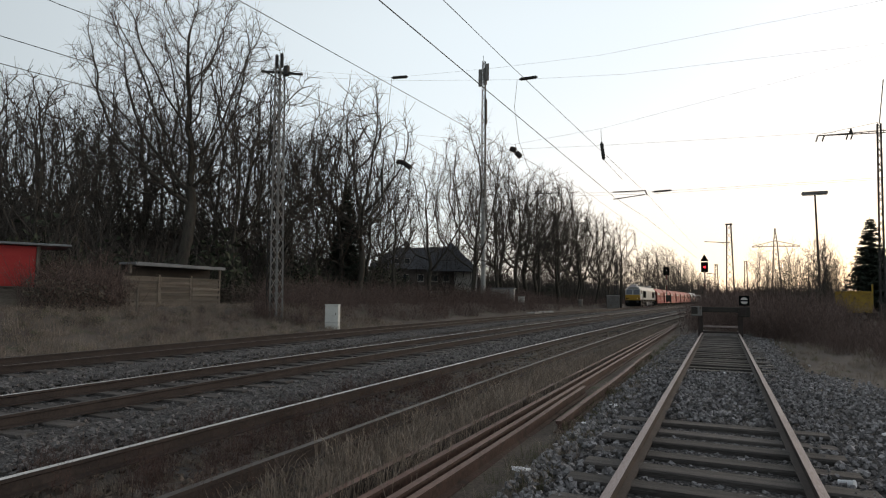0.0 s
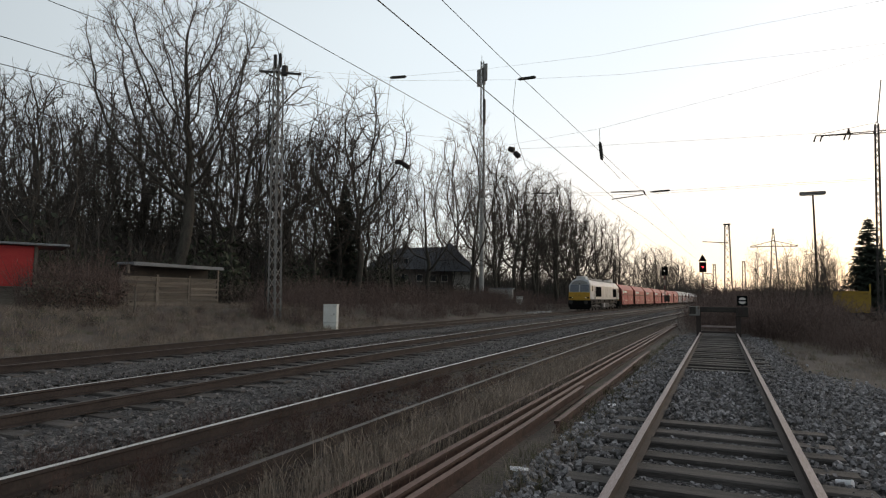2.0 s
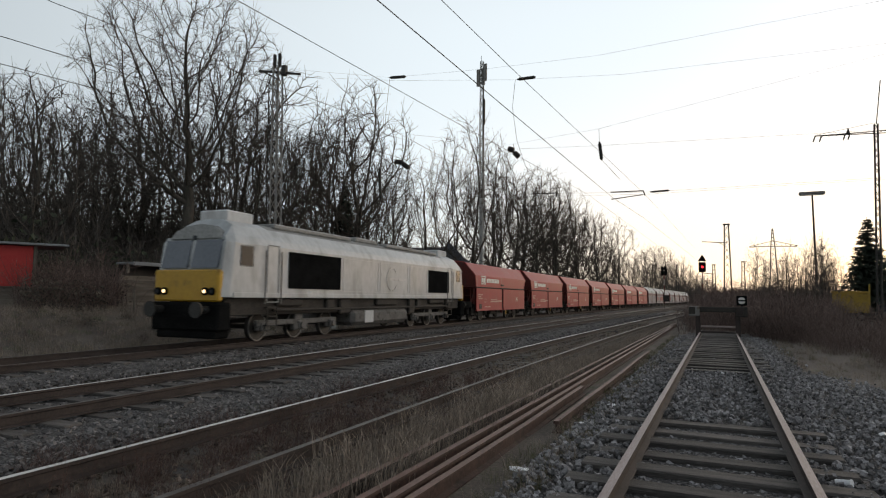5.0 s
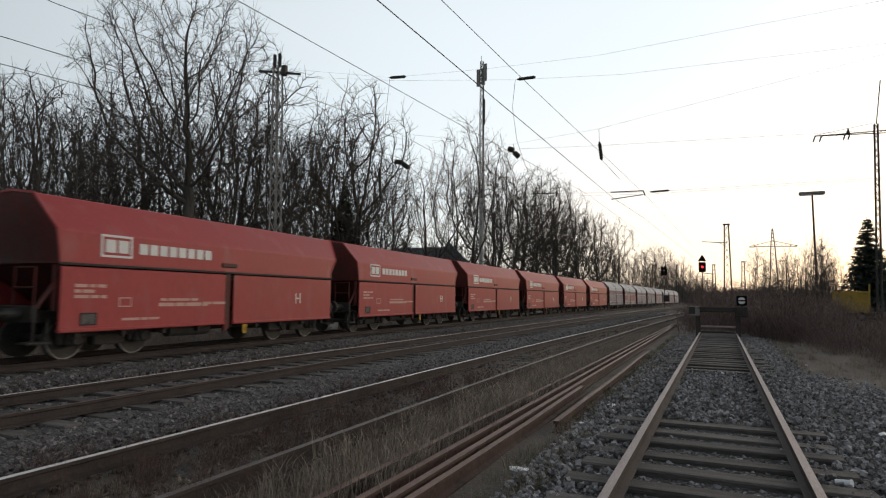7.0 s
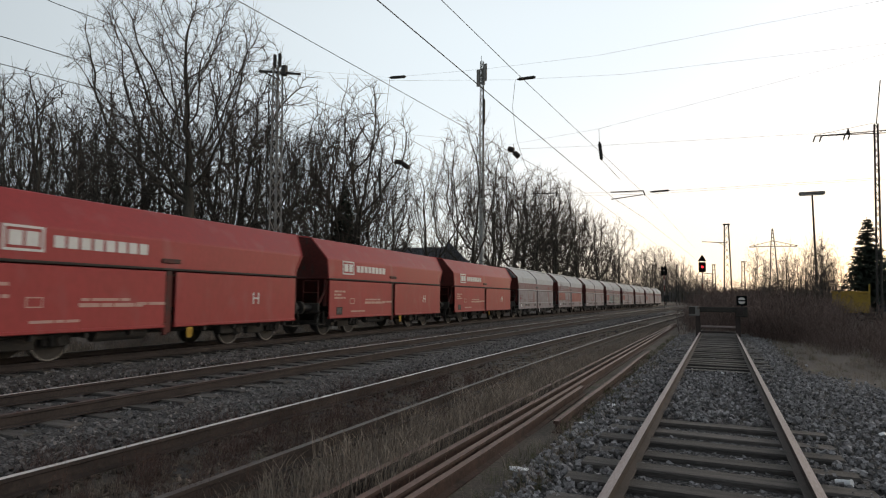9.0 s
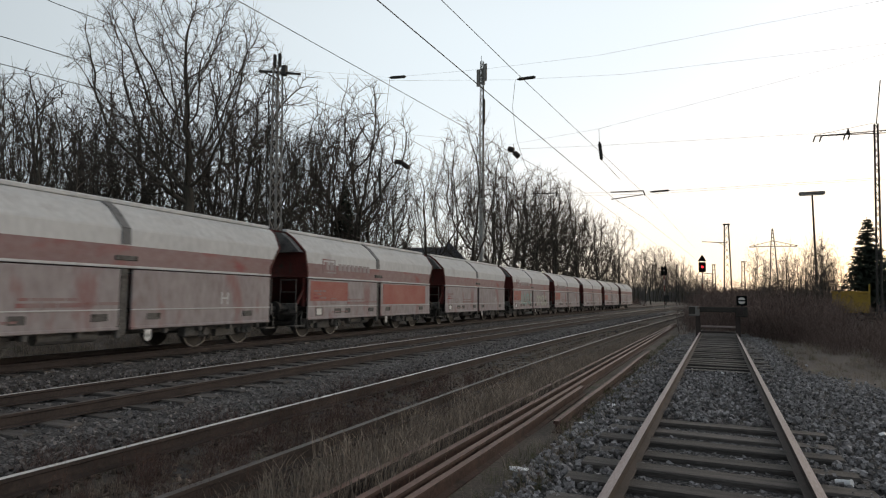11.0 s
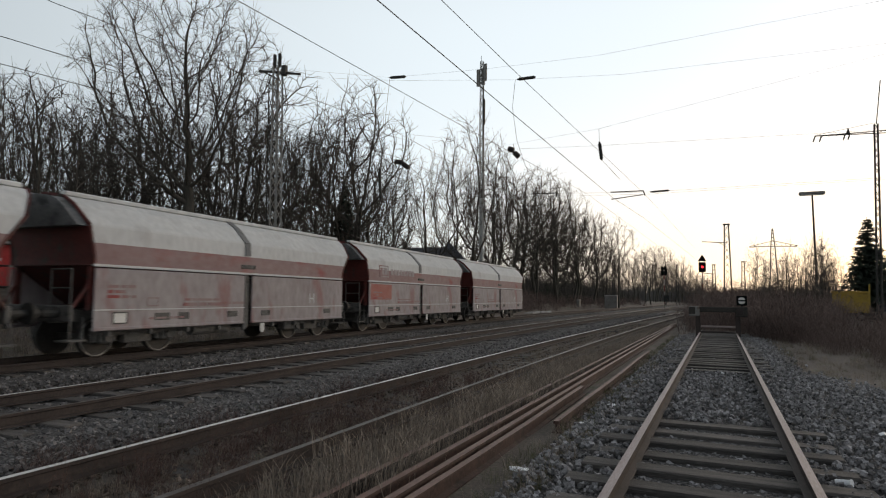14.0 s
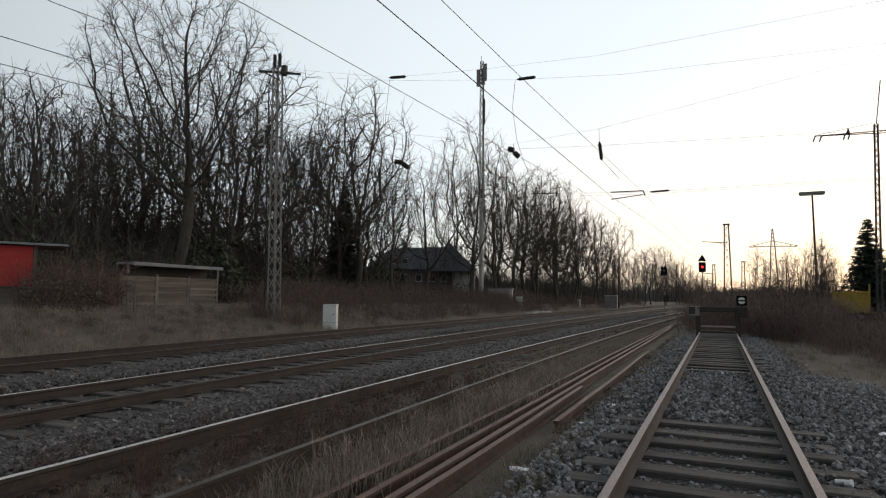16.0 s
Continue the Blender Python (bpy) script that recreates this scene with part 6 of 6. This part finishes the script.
def clump_mesh(rng, n, h, r, kind, thick=0.0065, side=5):
    """Triangles of one clump: thin stems, or leaves, or blades."""
    V = []
    for i in range(n):
        a, q = rng.uniform(0, 6.283), r * math.sqrt(rng.uniform(0, 1))
        b = np.array([math.cos(a) * q, math.sin(a) * q, 0.0])
        if kind == "stem":
            tip = b + np.array([rng.normal(0, 0.28) * h, rng.normal(0, 0.28) * h, h * rng.uniform(0.5, 1.1)])
            w = thick * h ** 0.5
            mid = (b + tip) / 2 + rng.normal(0, 0.07, 3) * h
            for p0, p1, ww in ((b, mid, w), (mid, tip, w * 0.7)):
                s = np.array([rng.normal(), rng.normal(), 0.0])
                s = s / (np.linalg.norm(s) + 1e-6) * ww
                V += [p0 - s, p0 + s, p1 + s * 0.6, p0 - s, p1 + s * 0.6, p1 - s * 0.6]
            for k in range(side):
                t = rng.uniform(0.25, 0.98)
                p = b + (tip - b) * t
                e = p + np.array([rng.normal(0, 0.16), rng.normal(0, 0.16), rng.uniform(0.02, 0.2)]) * h
                s = np.array([rng.normal(), rng.normal(), 0.3]) * 0.005
                V += [p - s, p + s, e]
        elif kind == "leaf":
            c = b + np.array([0, 0, h * rng.uniform(0.05, 1.0) * (1.05 - (q / r) ** 2 * 0.5)])
            d = rng.normal(0, 1, 3)
            d /= np.linalg.norm(d)
            e = np.cross(d, rng.normal(0, 1, 3))
            e /= np.linalg.norm(e) + 1e-6
            l, w = rng.uniform(0.05, 0.1), rng.uniform(0.025, 0.05)
            V += [c - d * l, c - e * w, c + e * w, c + d * l, c + e * w, c - e * w]
        else:
            l = h * rng.uniform(0.5, 1.15)
            lean = np.array([rng.normal(0, 0.4), rng.normal(0, 0.4), 0]) * l
            s = np.array([rng.normal(), rng.normal(), 0])
            s = s / (np.linalg.norm(s) + 1e-6) * 0.0038
            mid = b + lean * 0.3 + np.array([0, 0, l * 0.65])
            tip = b + lean + np.array([0, 0, l * 0.95])
            V += [b - s, b + s, mid + s * 0.8, b - s, mid + s * 0.8, mid - s * 0.8, mid - s * 0.8, mid + s * 0.8, tip]
    return np.array(V).reshape(-1, 3)


def scatter(name, clumps, places, mat, label, category, seed=1):
    """One loose mass of many clumps: places are (x, y, z, scale)."""
    rng = np.random.default_rng(seed)
    out = []
    for x, y, z, s in places:
        c = clumps[rng.integers(len(clumps))]
        a = rng.uniform(0, 6.283)
        R = np.array([[math.cos(a), -math.sin(a), 0], [math.sin(a), math.cos(a), 0], [0, 0, rng.uniform(0.85, 1.15)]]) * s
        out.append(c @ R.T + np.array([x, y, z]))
    v = np.concatenate(out)
    ob = raw(name, v, np.arange(len(v)).reshape(-1, 3), mat)
    return tagged(ob, label, category, kind="stuff")


def build_brush():
    rng = np.random.default_rng(5)
    stems = [clump_mesh(rng, 38, 1.6, 0.75, "stem") for _ in range(5)]
    poles = [clump_mesh(rng, 38, 1.6, 0.75, "stem", 0.0085, 4) for _ in range(4)]
    leaves = [clump_mesh(rng, 240, 1.5, 0.8, "leaf") for _ in range(4)]
    blades = [clump_mesh(rng, 30, 0.42, 0.25, "blade") for _ in range(6)]
    U = rng.uniform

    def along(n, s0, s1, o0, o1, k0, k1):
        out = []
        for _ in range(n):
            x, y, a = MAIN.at(U(s0, s1), U(o0, o1))
            out.append((float(x), float(y), float(ground_z(x, y)) - 0.05, U(k0, k1)))
        return out

    # reddish-brown brush along the bank
    p = along(300, 24, 75, -9.5, -4.6, 0.4, 0.9) + along(220, 30, 90, -14, -9, 0.8, 1.35) + along(160, 75, 170, -14, -5, 0.6, 1.2) + [q for q in along(150, 8, 26, -14, -9.5, 0.8, 1.4) if 52.8 < math.degrees(math.atan2(-q[0], q[1])) < 58.2]
    p = [q for q in p if not (44.5 < math.degrees(math.atan2(-q[0], q[1])) < 52.8 and q[3] > 0.6)]
    p += along(70, 6, 26, -8.5, -4.0, 0.2, 0.42) + [q for q in along(150, 9, 25, -15, -9, 0.8, 1.5) if 52.8 < math.degrees(math.atan2(-q[0], q[1])) < 58.2]
    scatter("bank_brush", stems, p, M_BRUSH, "tangled reddish-brown leafless brush along the railway bank", "brush", 1)
    p = along(150, 10, 26, -15.5, -8.5, 0.5, 1.25)
    p = [q for q in p if 52.8 < math.degrees(math.atan2(-q[0], q[1])) < 58.2] + along(60, 31, 46, -17, -12, 0.5, 1.3) + along(40, 6, 25, -8, -4, 0.12, 0.3)
    scatter("bramble", leaves, p, M_BRAMBLE, "dense grey-brown bramble thicket between the sheds", "brush", 2)
    # dark evergreen undergrowth below the trees
    p = along(230, 10, 64, -40, -17, 1.6, 3.3) + along(100, 60, 200, -30, -16, 1.2, 2.4)
    # a clearing in front of the house
    glade = lambda q: 22 < math.degrees(math.atan2(-q[0], q[1])) < 29.5 and 50 < q[1] < 84
    p = [q for q in p if not glade(q)]
    scatter("undergrowth", leaves, p, M_IVY, "dark evergreen undergrowth and ivy below the trees", "undergrowth", 3)
    p = along(260, 10, 70, -38, -17, 1.6, 3.2) + along(160, 70, 230, -26, -14, 1.4, 2.6)
    p = [q for q in p if not glade(q)]
    scatter("wood_brush", poles, p, M_TWIG, "dark leafless saplings crowded below the trees", "undergrowth", 4)
    p = along(270, 3, 90, -80, -40, 5.0, 8.2) + along(180, 85, 260, -60, -24, 3.6, 6.5)
    scatter("deep_wood", poles, p, M_TWIG, "dense dark bare wood behind the front trees", "woods", 14)
    p = along(130, 3, 100, -85, -46, 2.0, 3.4) + along(160, 95, 300, -60, -24, 2.0, 3.6)
    scatter("deep_thicket", leaves, p, M_TWIG, "dense dark thicket closing the wood behind the trees", "woods", 15)
    # brush at the head of the siding and to its far side
    p = []
    for _ in range(560):
        y = U(30, 70)
        x = U(-1.6, 2.2) if y > 33 and U(0, 1) < 0.22 else 2.0 + U(0, 1) ** 1.2 * (7.5 + (y - 30) * 0.32)
        p.append((x, y, GZ - 0.05, U(0.8, 1.3) * (1 + 0.25 * (y > 42))))
    for _ in range(150):
        y = U(18, 31)
        p.append((2.6 + U(0, 1) * 8.5 + (30 - y) * 0.12, y, GZ - 0.05, U(0.35, 0.8)))
    for _ in range(260):
        y = U(70, 160)
        p.append((U(-1.5, 6 + (y - 60) * 0.42), y, GZ - 0.05, U(1.6, 2.7)))
    p = [q for q in p if not (q[1] > 33 and 0.152 < q[0] / q[1] < 0.25 and q[3] > 0.85)]
    scatter("yard_brush", stems, p, M_BRUSH, "thick brown leafless brush round the end of the siding", "brush", 5)
    # grass: on the bank, between the tracks, round the loose rails
    p = along(1700, 6, 34, -10, -3.0, 0.5, 1.0)
    scatter("bank_grass", blades, p, M_STRAW, "dry matted straw-coloured grass on the bank", "grass", 6)
    p = along(420, 6, 34, -9, -3.2, 0.3, 0.7)
    scatter("bank_moss_grass", blades, p, M_GREEN, "dull green grass tufts on the bank", "grass", 7)
    p, g = [], []
    for _ in range(700):
        y = 3 + U(0, 1) ** 1.4 * 40
        x = float(THIRD.x_at(y)) + U(0.95, 1.75)
        p.append((x, y, GZ, U(0.5, 1.15) if 4 < y < 16 else U(0.3, 0.8)))
    for _ in range(500):
        y = 3 + U(0, 1) ** 1.3 * 45
        x = float(THIRD.x_at(y)) + U(-0.65, 0.65)
        p.append((x, y, GZ, U(0.15, 0.5)))
        x = float(THIRD.x_at(y)) + U(-2.0, -0.9)
        (p if U(0, 1) < 0.5 else g).append((x, y, GZ, U(0.12, 0.4)))
    for _ in range(420):
        y = 4 + U(0, 1) ** 1.3 * 26
        g.append((U(-1.95, -1.35), y, -0.27, U(0.15, 0.45)))
        if U(0, 1) < 0.4:
            p.append((U(-1.95, -1.3), y, -0.27, U(0.2, 0.6)))
    for _ in range(900):
        y = U(12, 33)
        x = 4.8 - min(1, max(0, (y - 9) / 8)) * 2.9 + U(0, 1) ** 1.3 * 8
        (p if U(0, 1) < 0.75 else g).append((x, y, GZ, U(0.15, 0.55)))
    weeds = []
    for _ in range(200):
        y = 3.2 + U(0, 1) ** 1.2 * 9
        weeds.append((float(THIRD.x_at(y)) + U(-1.6, 0.9), y, GZ, U(0.1, 0.26)))
    scatter("dead_weeds", stems, weeds, M_WEED, "low dead red-brown weeds between the old rails", "weeds", 10)
    scatter("trackside_straw", blades, p, M_STRAW, "dry pale grass growing between the tracks", "grass", 8)
    scatter("trackside_grass", blades, g, M_GREEN, "short dull green grass between the rails", "grass", 9)


# ---- ballast stones ----
def build_stones():
    rng = np.random.default_rng(7)
    base = np.array([(-1, -1, -1), (1, -1, -1), (1, 1, -1), (-1, 1, -1), (-1, -1, 1), (1, -1, 1), (1, 1, 1), (-1, 1, 1)], float)
    quad = np.array([(0, 3, 2, 1), (4, 5, 6, 7), (0, 1, 5, 4), (1, 2, 6, 5), (2, 3, 7, 6), (3, 0, 4, 7)])

    def heap(name, x, y, z, r, label, mat=M_STONE, category="ballast"):
        n = len(x)
        v = base[None] * (1 + rng.uniform(-0.35, 0.25, (n, 8, 3))) * np.stack([r, r * rng.uniform(0.6, 1, n), r * rng.uniform(0.45, 0.8, n)], -1)[:, None]
        q = rng.normal(0, 1, (n, 4))
        q /= np.linalg.norm(q, axis=1)[:, None]
        w, a, b, c = q.T
        R = np.stack([1 - 2 * (b * b + c * c), 2 * (a * b - c * w), 2 * (a * c + b * w), 2 * (a * b + c * w), 1 - 2 * (a * a + c * c), 2 * (b * c - a * w), 2 * (a * c - b * w), 2 * (b * c + a * w), 1 - 2 * (a * a + b * b)], -1).reshape(n, 3, 3)
        v = np.einsum("nij,nkj->nki", R, v) + np.stack([x, y, z], -1)[:, None]
        f = quad[None] + 8 * np.arange(n)[:, None, None]
        tagged(raw(name, v.reshape(-1, 3), f.reshape(-1, 4), mat), label, category, kind="stuff")

    n = 29000
    y = 2.8 + rng.uniform(0, 1, n) ** 1.7 * 28
    x = rng.uniform(-1.7, 4.6, n)
    keep = (abs(abs(x) - 0.753) > 0.06) & ((x < 2.9) | (rng.uniform(0, 1, n) < np.clip((4.6 - x) / 1.7, 0, 1)))
    keep &= x < 4.6 - np.clip((y - 9) / 8, 0, 1) * 2.9 + rng.normal(0, 0.25, n)
    bare = ((y < 9.1) | (y > 15.4)) & (abs(x) < 1.3)
    keep &= ~(bare & (abs(x) < 0.95) & (np.abs(((y - 2.6 + 0.31) % 0.62) - 0.31) < 0.13))
    z = np.where((y > 9.1) & (y < 15.4), -0.165, np.where(abs(x) < 0.75, -0.22, -0.178)) + rng.uniform(-0.01, 0.012, n)
    r = rng.uniform(0.012, 0.031, n)
    heap("siding_stones", x[keep], y[keep], z[keep], r[keep], "loose grey ballast stones round the siding")
    for nm, line, lo, hi, cnt in (("second_stones", SECOND, -2.4, 2.9, 16000), ("main_stones", MAIN, -2.3, 2.6, 9000)):
        s = 1 + rng.uniform(0, 1, cnt) ** 1.8 * 75
        o = rng.uniform(lo, hi, cnt)
        k = (abs(abs(o) - 0.753) > 0.06)
        k &= ~((abs(o) < 1.25) & (np.abs(((s - 2 + 0.31) % 0.62) - 0.31) < 0.13))
        X, Y, A = line.at(s, o)
        heap(nm, X[k], Y[k], (-0.205 + rng.uniform(-0.015, 0.015, cnt))[k], rng.uniform(0.018, 0.036, cnt)[k], "loose grey ballast stones between the main tracks", M_STONEOLD)
    n = 11000
    y = 3 + rng.uniform(0, 1, n) ** 1.6 * 42
    x = THIRD.x_at(y) + rng.uniform(-2.3, 1.9, n)
    ok = abs(abs(x - THIRD.x_at(y)) - 0.753) > 0.09
    heap("earth_clods", x[ok], y[ok], ground_z(x[ok], y[ok]) + 0.01, rng.uniform(0.008, 0.03, n)[ok], "earth clods, stray stones and dead leaves between the old rails", M_CLOD, "earth")


def build_litter():
    c = empty("paper_cup", pose(1.06, 6.62, -0.165, 86, 0, 62))
    tagged(c, "crushed white paper cup lying on the ballast", "cup")
    bm = bmesh.new()
    bmesh.ops.create_cone(bm, cap_ends=True, segments=18, radius1=0.032, radius2=0.045, depth=0.13)
    for v in bm.verts:
        v.co.x += 0.006 * math.sin(v.co.z * 60)
    part("cup_wall", bm, M_LITTER, c)
    part("cup_rim", rodded((0, 0, 0.063), (0, 0, 0.071), 0.05, 18), M_LITTER, c)
    rnd = random.Random(6)
    for x, y, s in ((1.9, 9.3, 0.07), (2.75, 11.5, 0.09), (-1.5, 9.8, 0.09), (-1.62, 8.2, 0.06), (-1.72, 5.75, 0.08), (0.1, 15.2, 0.08)):
        bm = bmesh.new()
        bmesh.ops.create_icosphere(bm, subdivisions=1, radius=s)
        for v in bm.verts:
            v.co = Vector((v.co.x * rnd.uniform(0.6, 1.5), v.co.y * rnd.uniform(0.5, 1), v.co.z * rnd.uniform(0.15, 0.4)))
        ob = part("paper_scrap", bm, M_LITTER)
        ob.matrix_basis = pose(x, y, -0.165, 0, 0, rnd.uniform(0, 180))
        tagged(ob, "crumpled scrap of white paper on the stones", "litter", group="scraps of litter")


def build_far_woods():
    """A hazy belt of far trees that closes the horizon."""
    rng = np.random.default_rng(9)
    V, F, n = [], [], 0
    for y0, h0, h1 in ((330, 5.5, 8.5), (420, 7, 11), (520, 9, 14)):
        for az in np.arange(-1.75, 0.75, 2.5 / y0):
            x = 0.0
            h = rng.uniform(h0, h1) * (1.5 if az < -0.02 else 1.1)
            w = rng.uniform(1.2, 2.6)
            k = 30
            for j in range(k):
                a = rng.uniform(-w, w)
                R = y0 + rng.uniform(-8, 8)
                at = lambda o, z: (R * math.sin(az + o / y0), R * math.cos(az + o / y0), z)
                V += [at(a - 0.22, -0.5), at(a + 0.22, -0.5), at(a + rng.uniform(-2.5, 2.5), h * rng.uniform(0.45, 1.0))]
                F.append((n, n + 1, n + 2))
                n += 3
    tagged(raw("far_woods", V, F, M_FAR), "hazy belt of bare woods on the horizon", "woods", kind="stuff")


build_loose_rails()
build_overhead()
build_tower_mast()
build_cabinets()
build_buffer_stop()
build_signals()
build_street_lamp()
build_pylon()
build_sheds()
build_house()
build_machine()
build_trees()
conifer(51, 10.2, 3.0, "dark green spruce with drooping tiers of branches", pose(13.7, 72.0, GZ))
conifer(52, 12.0, 2.3, "dark dense evergreen among the bare trees", pose(-32.8, 48.9, 0.5))
build_brush()
build_stones()
build_litter()
build_far_woods()
build_sleepers()


def motions():
    for thing, s_front, length in TRAIN:
        walk(thing, rows_for(s_front, length))


motions()
